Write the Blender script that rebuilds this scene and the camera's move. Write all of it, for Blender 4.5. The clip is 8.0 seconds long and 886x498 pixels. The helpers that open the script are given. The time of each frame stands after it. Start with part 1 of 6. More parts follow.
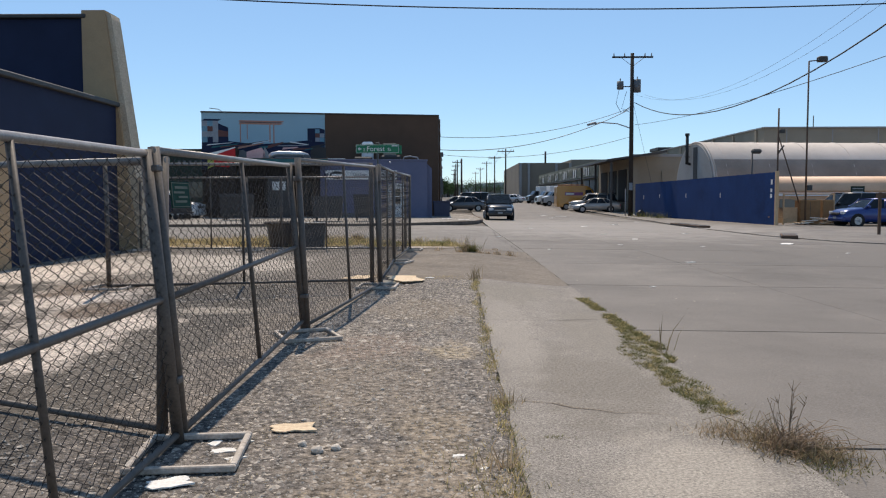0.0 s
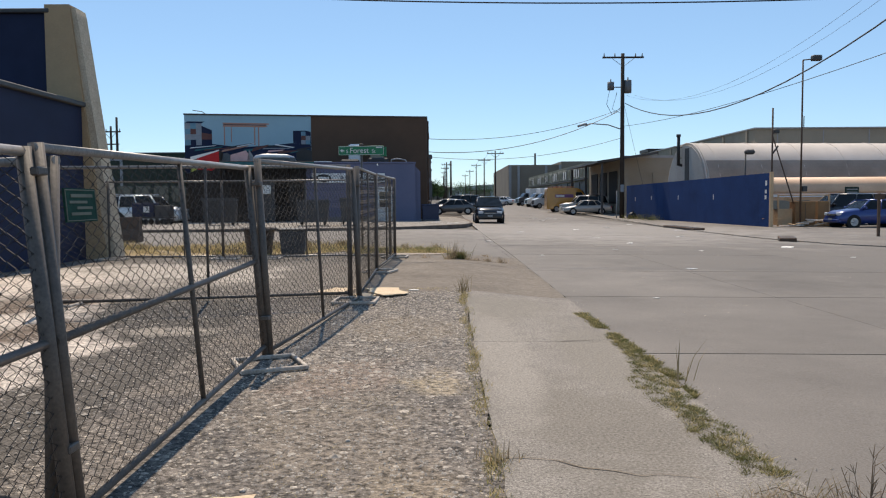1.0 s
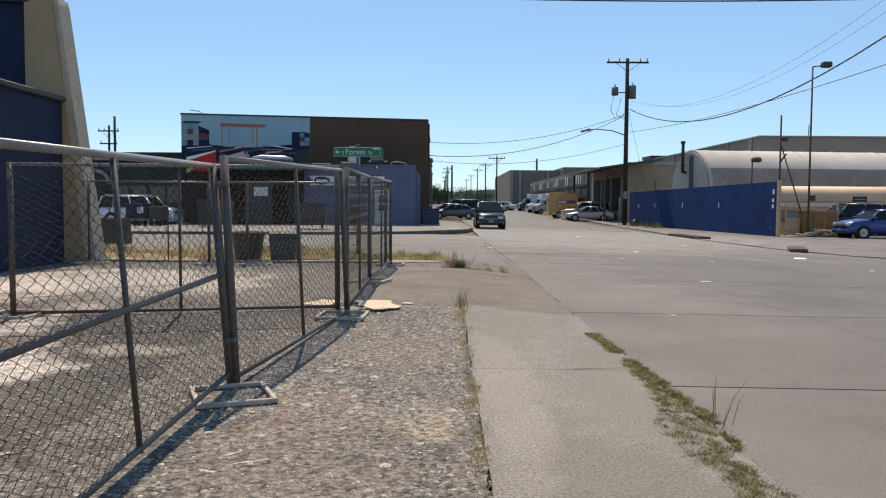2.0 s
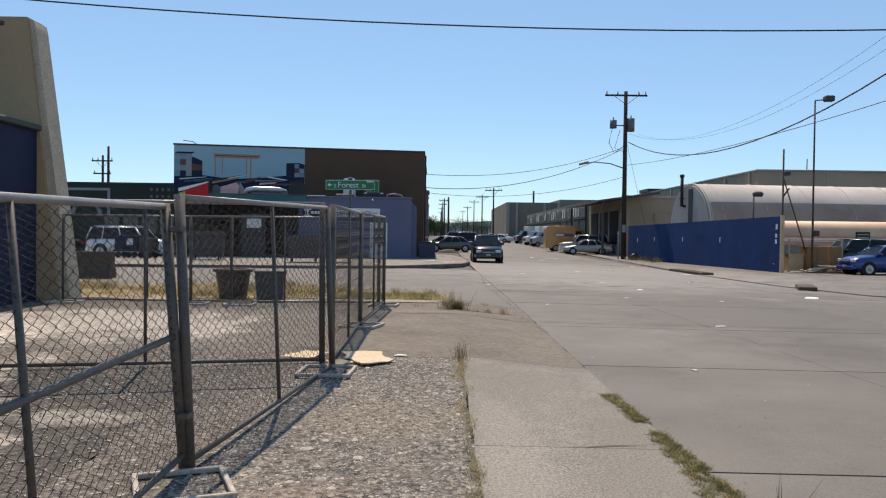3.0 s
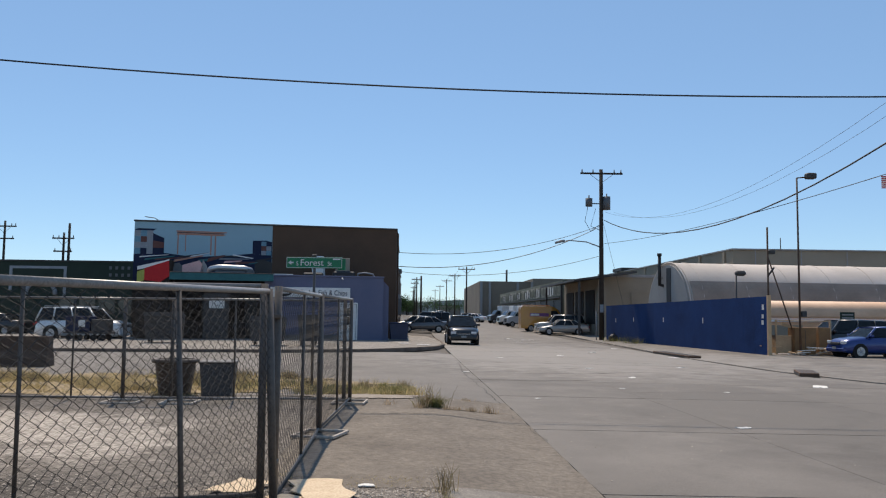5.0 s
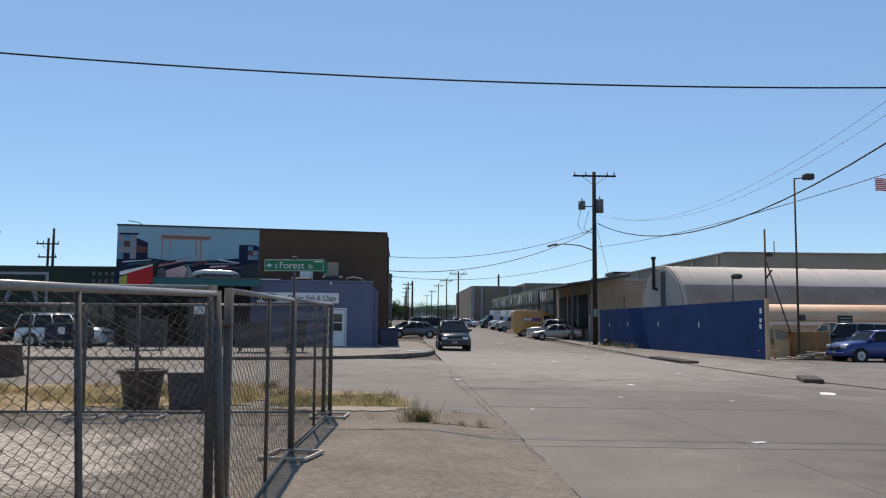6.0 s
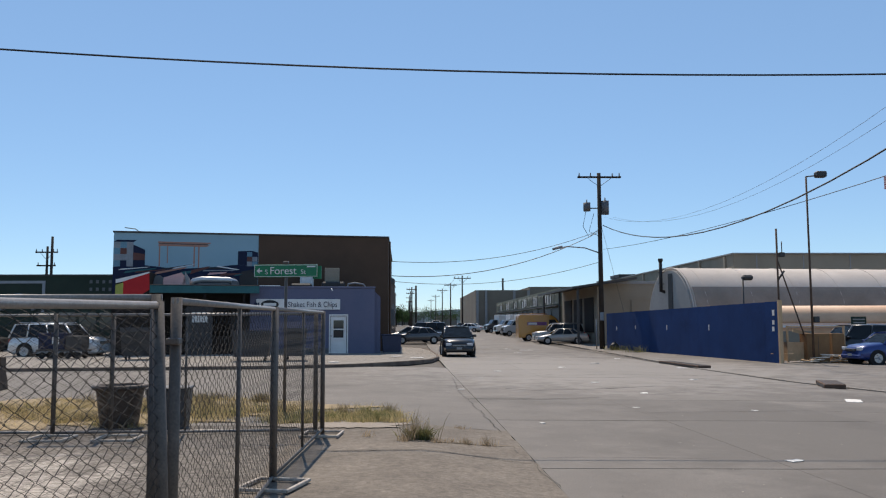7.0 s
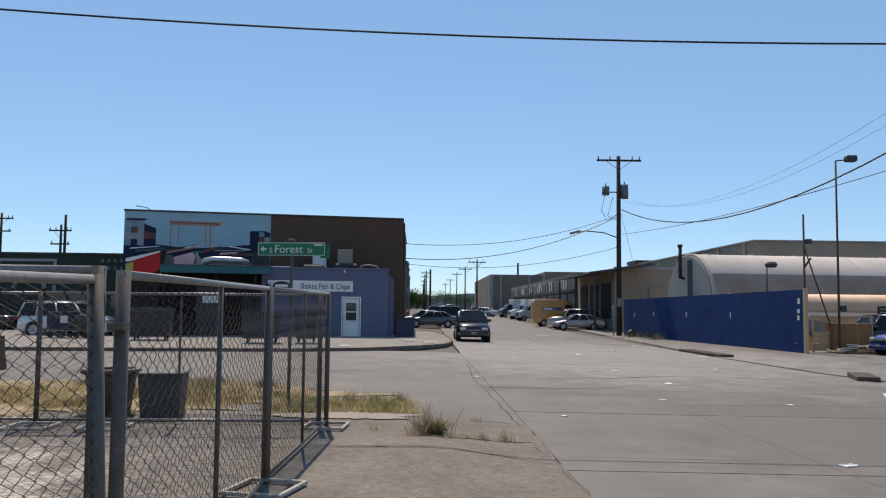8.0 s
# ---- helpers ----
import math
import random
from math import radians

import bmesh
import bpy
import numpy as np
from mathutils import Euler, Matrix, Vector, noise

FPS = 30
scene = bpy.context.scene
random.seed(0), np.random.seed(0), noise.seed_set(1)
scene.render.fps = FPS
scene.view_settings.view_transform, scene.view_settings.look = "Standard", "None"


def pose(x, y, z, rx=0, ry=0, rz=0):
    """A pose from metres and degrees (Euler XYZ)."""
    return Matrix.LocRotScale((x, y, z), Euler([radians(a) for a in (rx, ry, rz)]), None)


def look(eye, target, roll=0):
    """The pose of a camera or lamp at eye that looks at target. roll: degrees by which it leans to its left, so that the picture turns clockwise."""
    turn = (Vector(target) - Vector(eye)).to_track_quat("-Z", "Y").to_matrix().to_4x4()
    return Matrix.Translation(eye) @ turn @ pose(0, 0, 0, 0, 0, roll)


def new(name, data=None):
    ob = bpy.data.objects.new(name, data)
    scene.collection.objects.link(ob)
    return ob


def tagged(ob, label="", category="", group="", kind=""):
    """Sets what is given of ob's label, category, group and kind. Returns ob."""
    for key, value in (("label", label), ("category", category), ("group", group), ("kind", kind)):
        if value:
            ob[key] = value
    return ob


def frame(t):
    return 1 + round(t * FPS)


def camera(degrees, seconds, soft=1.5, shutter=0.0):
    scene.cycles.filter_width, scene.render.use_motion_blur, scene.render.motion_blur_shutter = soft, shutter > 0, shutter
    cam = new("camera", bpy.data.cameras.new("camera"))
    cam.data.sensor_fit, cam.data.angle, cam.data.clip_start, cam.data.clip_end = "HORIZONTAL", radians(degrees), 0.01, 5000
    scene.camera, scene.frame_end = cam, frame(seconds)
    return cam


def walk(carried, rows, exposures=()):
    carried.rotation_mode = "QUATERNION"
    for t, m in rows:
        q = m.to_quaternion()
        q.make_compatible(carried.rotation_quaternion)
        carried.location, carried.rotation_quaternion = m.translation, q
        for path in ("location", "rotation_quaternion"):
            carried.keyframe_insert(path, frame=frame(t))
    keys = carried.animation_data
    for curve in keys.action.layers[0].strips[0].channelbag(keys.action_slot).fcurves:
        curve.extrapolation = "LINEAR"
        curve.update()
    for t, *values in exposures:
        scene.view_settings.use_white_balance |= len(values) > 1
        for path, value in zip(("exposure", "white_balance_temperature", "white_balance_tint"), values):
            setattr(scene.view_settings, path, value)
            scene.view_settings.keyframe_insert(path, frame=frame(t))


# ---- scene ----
cam = camera(56.5, 8.0, soft=1.15)
PATH = [
    (0, (-0.009, -0.223, 1.338), (-0.034, 1.773, 1.214), -0.1),
    (0.5, (-0.017, 0.281, 1.36), (-0.03, 2.277, 1.235), -0.4),
    (1, (0.047, 0.818, 1.368), (0.046, 2.815, 1.25), -0.4),
    (1.5, (0.091, 1.31, 1.358), (0.085, 3.307, 1.24), 0.1),
    (3, (0.072, 2.804, 1.496), (0.079, 4.804, 1.464), 0.7),
    (3.5, (0.069, 3.335, 1.532), (0.09, 5.334, 1.556), 0.4),
    (4, (0.038, 3.823, 1.566), (0.049, 5.822, 1.641), 1.4),
    (4.5, (-0.003, 4.338, 1.594), (0.04, 6.333, 1.728), 1.1),
    (6, (0.119, 5.917, 1.612), (0.211, 7.908, 1.784), 0.4),
    (6.5, (0.189, 6.426, 1.646), (0.264, 8.416, 1.825), 0.5),
    (7, (0.21, 6.967, 1.665), (0.293, 8.957, 1.848), -0.2),
    (7.5, (0.229, 7.481, 1.68), (0.302, 9.472, 1.849), 0.3),
    (8, (0.231, 7.97, 1.669), (0.278, 9.964, 1.813), 0.6),
]
walk(cam, [(t, look(eye, target, roll)) for t, eye, target, roll in PATH], [(0.0, 0.05, 6600, 10), (0.5, 0.10, 6800, 10), (1.5, 0.14, 6780, 10), (3.0, 0.11, 6820, 10), (3.5, 0.09, 6750, 10), (4.5, -0.05, 6600, 10), (8.0, -0.03, 6550, 10)])

# ---- world and light ----
SUN_FROM = Vector((-0.21, 1.2, 1.75)).normalized()
elev = math.asin(SUN_FROM.z)
world = bpy.data.worlds.new("world")
scene.world = world
world.use_nodes = True
wn = world.node_tree
sky = wn.nodes.new("ShaderNodeTexSky")
sky.sky_type = 'NISHITA'
sky.sun_disc = False
sky.sun_elevation = elev
sky.sun_rotation = math.atan2(SUN_FROM.x, SUN_FROM.y)
sky.altitude = 20
sky.air_density = 0.8
sky.dust_density = 0.0
sky.ozone_density = 2.6
tint = wn.nodes.new("ShaderNodeMix")
tint.data_type, tint.blend_type = 'RGBA', 'MULTIPLY'
tint.inputs[0].default_value = 1.0
tint.inputs[7].default_value = (0.90, 0.975, 0.955, 1)
wn.links.new(sky.outputs[0], tint.inputs[6])
veil = wn.nodes.new("ShaderNodeMix")
veil.data_type = 'RGBA'
veil.inputs[0].default_value = 0.45
veil.inputs[7].default_value = (2.05, 3.45, 5.75, 1)
wn.links.new(tint.outputs[2], veil.inputs[6])
wn.links.new(veil.outputs[2], wn.nodes["Background"].inputs[0])
wn.nodes["Background"].inputs[1].default_value = 0.14
sun_data = bpy.data.lights.new("sun", 'SUN')
sun_data.energy, sun_data.angle, sun_data.color = 4.95, radians(0.55), (1.0, 0.872, 0.735)
sun_ob = new("sun", sun_data)
sun_ob.matrix_world = look(SUN_FROM * 60, (0, 0, 0))


# ---- materials ----
def material(name, col, col2=None, rough=0.8, metal=0.0, scale=3.0, fine=60.0, bump=0.15, contrast=0.5,
             speck=None, random_amount=0.0, coat=0.0, island=False, stain=False, translucent=0.0, patches=(), rubble=None):
    """A procedural surface: two colours mixed by coarse noise, a fine grain and a bump."""
    m = bpy.data.materials.new(name)
    m.use_nodes = True
    nt = m.node_tree
    N, L = nt.nodes, nt.links
    b = N["Principled BSDF"]
    b.inputs["Roughness"].default_value = rough
    b.inputs["Metallic"].default_value = metal
    b.inputs["Coat Weight"].default_value = coat
    b.inputs["Specular IOR Level"].default_value = 0.2 if rough > 0.62 else 0.5
    geo = N.new("ShaderNodeNewGeometry")
    n1 = N.new("ShaderNodeTexNoise")
    n1.inputs["Scale"].default_value, n1.inputs["Detail"].default_value, n1.inputs["Roughness"].default_value = scale, 6, 0.62
    n2 = N.new("ShaderNodeTexNoise")
    n2.inputs["Scale"].default_value, n2.inputs["Detail"].default_value = fine, 3
    L.new(geo.outputs["Position"], n1.inputs["Vector"])
    L.new(geo.outputs["Position"], n2.inputs["Vector"])
    r1 = N.new("ShaderNodeMapRange")
    r1.inputs["From Min"].default_value, r1.inputs["From Max"].default_value = 0.5 - 0.25 / max(contrast, .01) * 0.5, 0.5 + 0.25 / max(contrast, .01) * 0.5
    L.new(n1.outputs["Fac"], r1.inputs["Value"])
    mix = N.new("ShaderNodeMix")
    mix.data_type = 'RGBA'
    c2 = col2 or tuple(c * 0.8 for c in col)
    mix.inputs[6].default_value, mix.inputs[7].default_value = (*col, 1), (*c2, 1)
    L.new(r1.outputs["Result"], mix.inputs[0])
    out = mix.outputs[2]
    grain = N.new("ShaderNodeMix")
    grain.data_type, grain.blend_type = 'RGBA', 'OVERLAY'
    grain.inputs[0].default_value = 0.5
    L.new(out, grain.inputs[6])
    L.new(n2.outputs["Fac"], grain.inputs[7])
    out = grain.outputs[2]
    if speck:
        vo = N.new("ShaderNodeTexVoronoi")
        vo.inputs["Scale"].default_value = speck[0]
        L.new(geo.outputs["Position"], vo.inputs["Vector"])
        sp = N.new("ShaderNodeMix")
        sp.data_type = 'RGBA'
        ramp = N.new("ShaderNodeValToRGB")
        ramp.color_ramp.elements[0].position, ramp.color_ramp.elements[0].color = speck[2], (0, 0, 0, 1)
        ramp.color_ramp.elements[1].position, ramp.color_ramp.elements[1].color = min(1.0, speck[2] + 0.15), (1, 1, 1, 1)
        L.new(vo.outputs["Color"], ramp.inputs[0])
        L.new(ramp.outputs[0], sp.inputs[0])
        L.new(out, sp.inputs[6])
        sp.inputs[7].default_value = (*speck[1], 1)
        out = sp.outputs[2]
    for cx, cy, rx, ry, pcol in patches:
        mp = N.new("ShaderNodeMapping")
        mp.inputs["Location"].default_value = (-cx / rx, -cy / ry, 0)
        mp.inputs["Scale"].default_value = (1 / rx, 1 / ry, 0)
        L.new(geo.outputs["Position"], mp.inputs["Vector"])
        ln = N.new("ShaderNodeVectorMath")
        ln.operation = 'LENGTH'
        L.new(mp.outputs["Vector"], ln.inputs[0])
        pn = N.new("ShaderNodeTexNoise")
        pn.inputs["Scale"].default_value, pn.inputs["Detail"].default_value, pn.inputs["Roughness"].default_value = 1.1, 9, 0.72
        L.new(geo.outputs["Position"], pn.inputs["Vector"])
        ad = N.new("ShaderNodeMath")
        ad.operation = 'MULTIPLY_ADD'
        ad.inputs[1].default_value = 2.6
        L.new(pn.outputs["Fac"], ad.inputs[0])
        L.new(ln.outputs["Value"], ad.inputs[2])
        pr = N.new("ShaderNodeMapRange")
        pr.inputs["From Min"].default_value, pr.inputs["From Max"].default_value = 2.25, 1.85
        L.new(ad.outputs[0], pr.inputs["Value"])
        pm_ = N.new("ShaderNodeMix")
        pm_.data_type = 'RGBA'
        pm_.inputs[7].default_value = (*pcol, 1)
        L.new(pr.outputs["Result"], pm_.inputs[0])
        L.new(out, pm_.inputs[6])
        out = pm_.outputs[2]
    if rubble:
        n4 = N.new("ShaderNodeTexNoise")
        n4.inputs["Scale"].default_value, n4.inputs["Detail"].default_value, n4.inputs["Roughness"].default_value = rubble[0], 9, 0.8
        L.new(geo.outputs["Position"], n4.inputs["Vector"])
        r4 = N.new("ShaderNodeMapRange")
        r4.inputs["From Min"].default_value, r4.inputs["From Max"].default_value = 0.40, 0.62
        r4.inputs["To Min"].default_value, r4.inputs["To Max"].default_value = rubble[1], rubble[2]
        L.new(n4.outputs["Fac"], r4.inputs["Value"])
        rm = N.new("ShaderNodeMix")
        rm.data_type, rm.blend_type = 'RGBA', 'MULTIPLY'
        rm.inputs[0].default_value = 1.0
        L.new(out, rm.inputs[6])
        L.new(r4.outputs["Result"], rm.inputs[7])
        out = rm.outputs[2]
    if stain:
        n3 = N.new("ShaderNodeTexNoise")
        n3.inputs["Scale"].default_value, n3.inputs["Detail"].default_value, n3.inputs["Roughness"].default_value, n3.inputs["Distortion"].default_value = 0.23, 8, 0.7, 0.6
        L.new(geo.outputs["Position"], n3.inputs["Vector"])
        r3 = N.new("ShaderNodeMapRange")
        r3.inputs["From Min"].default_value, r3.inputs["From Max"].default_value = 0.52, 0.72
        r3.inputs["To Min"].default_value, r3.inputs["To Max"].default_value = 1.0, 0.70
        L.new(n3.outputs["Fac"], r3.inputs["Value"])
        sm = N.new("ShaderNodeMix")
        sm.data_type, sm.blend_type = 'RGBA', 'MULTIPLY'
        sm.inputs[0].default_value = 1.0
        L.new(out, sm.inputs[6])
        L.new(r3.outputs["Result"], sm.inputs[7])
        out = sm.outputs[2]
    if random_amount:
        info = N.new("ShaderNodeObjectInfo")
        src = info.outputs["Random"]
        if island:
            src = geo.outputs["Random Per Island"]
        hs = N.new("ShaderNodeHueSaturation")
        mr = N.new("ShaderNodeMapRange")
        mr.inputs["To Min"].default_value, mr.inputs["To Max"].default_value = 1 - random_amount, 1 + random_amount
        L.new(src, mr.inputs["Value"])
        L.new(mr.outputs["Result"], hs.inputs["Value"])
        L.new(out, hs.inputs["Color"])
        out = hs.outputs["Color"]
    L.new(out, b.inputs["Base Color"])
    if translucent:
        tr = N.new("ShaderNodeBsdfTranslucent")
        L.new(out, tr.inputs["Color"])
        ms = N.new("ShaderNodeMixShader")
        ms.inputs[0].default_value = translucent
        L.new(b.outputs[0], ms.inputs[1])
        L.new(tr.outputs[0], ms.inputs[2])
        L.new(ms.outputs[0], N["Material Output"].inputs["Surface"])
    if bump:
        bp = N.new("ShaderNodeBump")
        bp.inputs["Strength"].default_value, bp.inputs["Distance"].default_value = bump, 0.02
        L.new(n2.outputs["Fac"], bp.inputs["Height"])
        L.new(bp.outputs["Normal"], b.inputs["Normal"])
    return m


def glass_material(name, tint=(0.02, 0.025, 0.03)):
    m = bpy.data.materials.new(name)
    m.use_nodes = True
    b = m.node_tree.nodes["Principled BSDF"]
    b.inputs["Base Color"].default_value = (*tint, 1)
    b.inputs["Roughness"].default_value = 0.05
    b.inputs["IOR"].default_value = 1.5
    return m


M = {}
M["ground"] = material("ground_dirt", (0.16, 0.145, 0.125), (0.10, 0.09, 0.08), 0.95, scale=0.6, fine=40, bump=0.3)
# the pale patch at y 42 paints the far road's grazing sun glare
M["road"] = material("road_concrete", (0.190, 0.171, 0.149), (0.136, 0.122, 0.106), 0.74, scale=0.45, fine=80, bump=0.15, contrast=0.75, stain=True, rubble=(42, 0.90, 1.06), random_amount=0.06, patches=((7.0, 42.0, 11.0, 16.0, (0.232, 0.212, 0.188)), (9.0, 19.5, 7.5, 7.5, (0.140, 0.126, 0.109))))
M["walkway"] = material("sidewalk_concrete", (0.312, 0.284, 0.248), (0.228, 0.207, 0.180), 0.92, scale=1.6, fine=110, bump=0.35, contrast=0.7, speck=(110, (0.16, 0.145, 0.125), 0.76), random_amount=0.06, stain=True, rubble=(55, 0.52, 1.30),
                        patches=((0.95, 5.6, 0.6, 1.6, (0.225, 0.203, 0.172)), (1.2, 3.7, 0.5, 0.7, (0.36, 0.325, 0.275)), (0.55, 8.2, 0.3, 3.2, (0.31, 0.282, 0.244)), (1.35, 8.0, 0.4, 1.6, (0.25, 0.227, 0.193)), (0.8, 10.8, 0.7, 1.2, (0.26, 0.236, 0.2))))
M["gravel"] = material("gravel_strip", (0.126, 0.114, 0.104), (0.205, 0.178, 0.150), 0.95, scale=1.3, fine=55, bump=1.0, contrast=0.9, speck=(58, (0.50, 0.44, 0.36), 0.78), rubble=(21, 0.20, 1.62),
                       patches=((-0.6, 5.8, 0.7, 1.5, (0.215, 0.184, 0.15)), (0.0, 6.9, 0.35, 0.5, (0.33, 0.275, 0.20)), (-0.25, 3.4, 0.7, 0.8, (0.245, 0.204, 0.158)), (-0.75, 7.0, 0.5, 0.9, (0.235, 0.190, 0.155)), (-0.1, 4.4, 0.35, 0.6, (0.25, 0.208, 0.158)), (-0.3, 9.2, 0.8, 1.0, (0.22, 0.185, 0.145))))
M["lot"] = material("lot_asphalt", (0.100, 0.091, 0.081), (0.155, 0.138, 0.118), 0.95, scale=0.5, fine=80, bump=0.8, contrast=0.8, speck=(80, (0.27, 0.24, 0.21), 0.84), rubble=(14, 0.40, 1.3),
                    patches=((-4.5, 15.6, 7.0, 5.2, (0.225, 0.200, 0.172)), (-5.3, 15.2, 2.9, 2.5, (0.50, 0.45, 0.39)), (-6.5, 13.2, 1.5, 2.4, (0.66, 0.58, 0.50)), (-4.85, 10.3, 0.95, 2.0, (0.66, 0.58, 0.50)), (-3.85, 8.3, 0.85, 1.5, (0.66, 0.58, 0.50)),
                             (-3.55, 6.8, 0.6, 1.4, (0.66, 0.58, 0.50)), (-3.3, 14.4, 0.8, 1.4, (0.48, 0.43, 0.37)), (-2.75, 9.25, 0.7, 0.3, (0.36, 0.32, 0.27)), (-5.0, 11.2, 0.7, 1.2, (0.20, 0.155, 0.12)), (-4.15, 9.3, 0.5, 0.7, (0.20, 0.155, 0.12))))
M["sand"] = material("pale_dirt", (0.33, 0.285, 0.235), (0.24, 0.205, 0.168), 0.95, scale=2.2, fine=60, bump=0.3)
# posts and low rails: steel darkened, the backlit side put into its colour
M["galv"] = material("galvanised_steel_backlit", (0.118, 0.097, 0.080), (0.066, 0.054, 0.044), 0.55, 0.0, scale=9, fine=70, bump=0.05)
# the same steel paler, sun on the rail tops put into its colour
M["galv_sunlit"] = material("galvanised_steel_sunlit", (0.27, 0.245, 0.22), (0.17, 0.152, 0.135), 0.4, 0.0, scale=9, fine=70, bump=0.05)
M["wire"] = material("fence_wire", (0.034, 0.030, 0.027), (0.018, 0.016, 0.014), 0.7, 0.0, scale=14, fine=60, bump=0)
M["navy"] = material("navy_paint", (0.018, 0.026, 0.06), (0.012, 0.017, 0.042), 0.7, scale=1.2, fine=110, bump=0.1)
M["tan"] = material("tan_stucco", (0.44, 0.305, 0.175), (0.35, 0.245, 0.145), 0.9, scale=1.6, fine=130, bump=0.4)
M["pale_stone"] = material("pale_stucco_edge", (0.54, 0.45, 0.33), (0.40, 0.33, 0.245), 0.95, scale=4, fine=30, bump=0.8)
M["brown"] = material("brown_painted_block", (0.115, 0.072, 0.048), (0.09, 0.056, 0.038), 0.85, scale=0.7, fine=110, bump=0.15)
M["sky_blue"] = material("pale_blue_paint", (0.30, 0.455, 0.525), (0.265, 0.41, 0.475), 0.8, scale=0.6, fine=110, bump=0.05)
M["periwinkle"] = material("periwinkle_paint", (0.145, 0.148, 0.215), (0.118, 0.131, 0.203), 0.8, scale=0.9, fine=110, bump=0.1)
M["white"] = material("white_paint", (0.78, 0.77, 0.75), (0.66, 0.65, 0.62), 0.6, scale=1.5, fine=30, bump=0.05)
M["grey"] = material("grey_paint", (0.30, 0.30, 0.30), (0.22, 0.22, 0.22), 0.6, scale=3, fine=40, bump=0.05)
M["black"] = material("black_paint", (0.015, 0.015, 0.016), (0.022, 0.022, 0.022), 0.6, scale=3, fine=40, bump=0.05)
M["dark"] = material("dark_steel", (0.05, 0.048, 0.046), (0.03, 0.028, 0.027), 0.6, scale=3, fine=40, bump=0.1)
M["green_wall"] = material("dark_green_paint", (0.033, 0.048, 0.037), (0.026, 0.038, 0.03), 0.8, scale=0.7, fine=110, bump=0.1)
M["teal"] = material("teal_paint", (0.045, 0.15, 0.16), (0.035, 0.115, 0.125), 0.7, scale=2, fine=30, bump=0.05)
M["red"] = material("red_paint", (0.50, 0.03, 0.03), (0.42, 0.025, 0.03), 0.7, scale=2, fine=30, bump=0.05)
M["coral"] = material("coral_paint", (0.46, 0.24, 0.17), (0.38, 0.20, 0.145), 0.7, scale=2, fine=30, bump=0.05)
M["pink"] = material("pink_paint", (0.75, 0.45, 0.42), None, 0.7, scale=2, fine=30, bump=0.05)
M["lime"] = material("yellow_green_paint", (0.40, 0.42, 0.10), None, 0.7, scale=2, fine=30, bump=0.05)
M["blue_wall"] = material("cobalt_painted_plywood", (0.013, 0.046, 0.152), (0.009, 0.033, 0.112), 0.85, scale=0.8, fine=25, bump=0.1, random_amount=0.10, stain=True)
M["cream"] = material("cream_block", (0.315, 0.275, 0.215), (0.245, 0.213, 0.165), 0.9, scale=0.35, fine=110, bump=0.2)
M["roof_pale"] = material("weathered_pale_roof", (0.64, 0.565, 0.495), (0.53, 0.465, 0.405), 0.7, scale=0.35, fine=110, bump=0.03, contrast=0.7)
M["tank"] = material("tan_metal_tank", (0.76, 0.47, 0.29), (0.58, 0.35, 0.21), 0.6, scale=0.8, fine=110, bump=0.05)
M["pole_wood"] = material("weathered_pole_wood", (0.056, 0.045, 0.037), (0.036, 0.029, 0.024), 0.9, scale=2, fine=30, bump=0.3)
M["cable"] = material("black_cable", (0.012, 0.012, 0.014), None, 0.6, scale=3, fine=30, bump=0)
M["sign_green"] = material("green_sign_sheet", (0.015, 0.20, 0.085), (0.012, 0.17, 0.075), 0.45, scale=4, fine=50, bump=0)
M["foot_steel"] = material("worn_pale_steel", (0.54, 0.49, 0.43), (0.28, 0.235, 0.19), 0.7, 0.0, scale=12, fine=60, bump=0.1)
M["sky_dk"] = material("mid_blue_paint", (0.16, 0.30, 0.38), None, 0.8, scale=2, fine=20, bump=0.05)
M["grey_dark"] = material("transformer_grey", (0.12, 0.125, 0.13), None, 0.6, scale=2, fine=20, bump=0.05)
M["cream_far"] = material("grey_beige_block", (0.225, 0.195, 0.155), (0.175, 0.15, 0.12), 0.9, scale=0.2, fine=110, bump=0.1)
M["rust"] = material("rusty_steel", (0.13, 0.085, 0.06), (0.08, 0.05, 0.035), 0.8, scale=6, fine=40, bump=0.1)
M["plywood_dark"] = material("brown_plywood", (0.30, 0.17, 0.08), (0.22, 0.125, 0.06), 0.85, scale=2, fine=90, bump=0.1)
M["navy_bin"] = material("dark_blue_plastic", (0.015, 0.022, 0.06), None, 0.5, scale=2, fine=20, bump=0.05)
M["barrier_brown"] = material("stained_concrete", (0.12, 0.085, 0.065), (0.09, 0.065, 0.05), 0.9, scale=2, fine=30, bump=0.2)
M["brown_dirt"] = material("brown_dirt", (0.24, 0.19, 0.135), (0.155, 0.13, 0.10), 0.95, scale=3.5, fine=90, bump=0.4, contrast=0.8)
M["tar"] = material("dark_tar", (0.035, 0.032, 0.03), None, 0.8, scale=6, fine=60, bump=0.1)
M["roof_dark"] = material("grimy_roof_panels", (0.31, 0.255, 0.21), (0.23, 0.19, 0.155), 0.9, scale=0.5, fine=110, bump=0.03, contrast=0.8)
M["end_panel"] = material("pale_grey_panel", (0.40, 0.385, 0.36), (0.33, 0.315, 0.29), 0.85, scale=0.5, fine=110, bump=0.05)
# weathered brown, darkened further to carry the shade of the kerb face
M["kerb_stone"] = material("weathered_shaded_kerb", (0.19, 0.15, 0.12), (0.10, 0.078, 0.063), 0.9, scale=1.2, fine=70, bump=0.2, contrast=0.9)
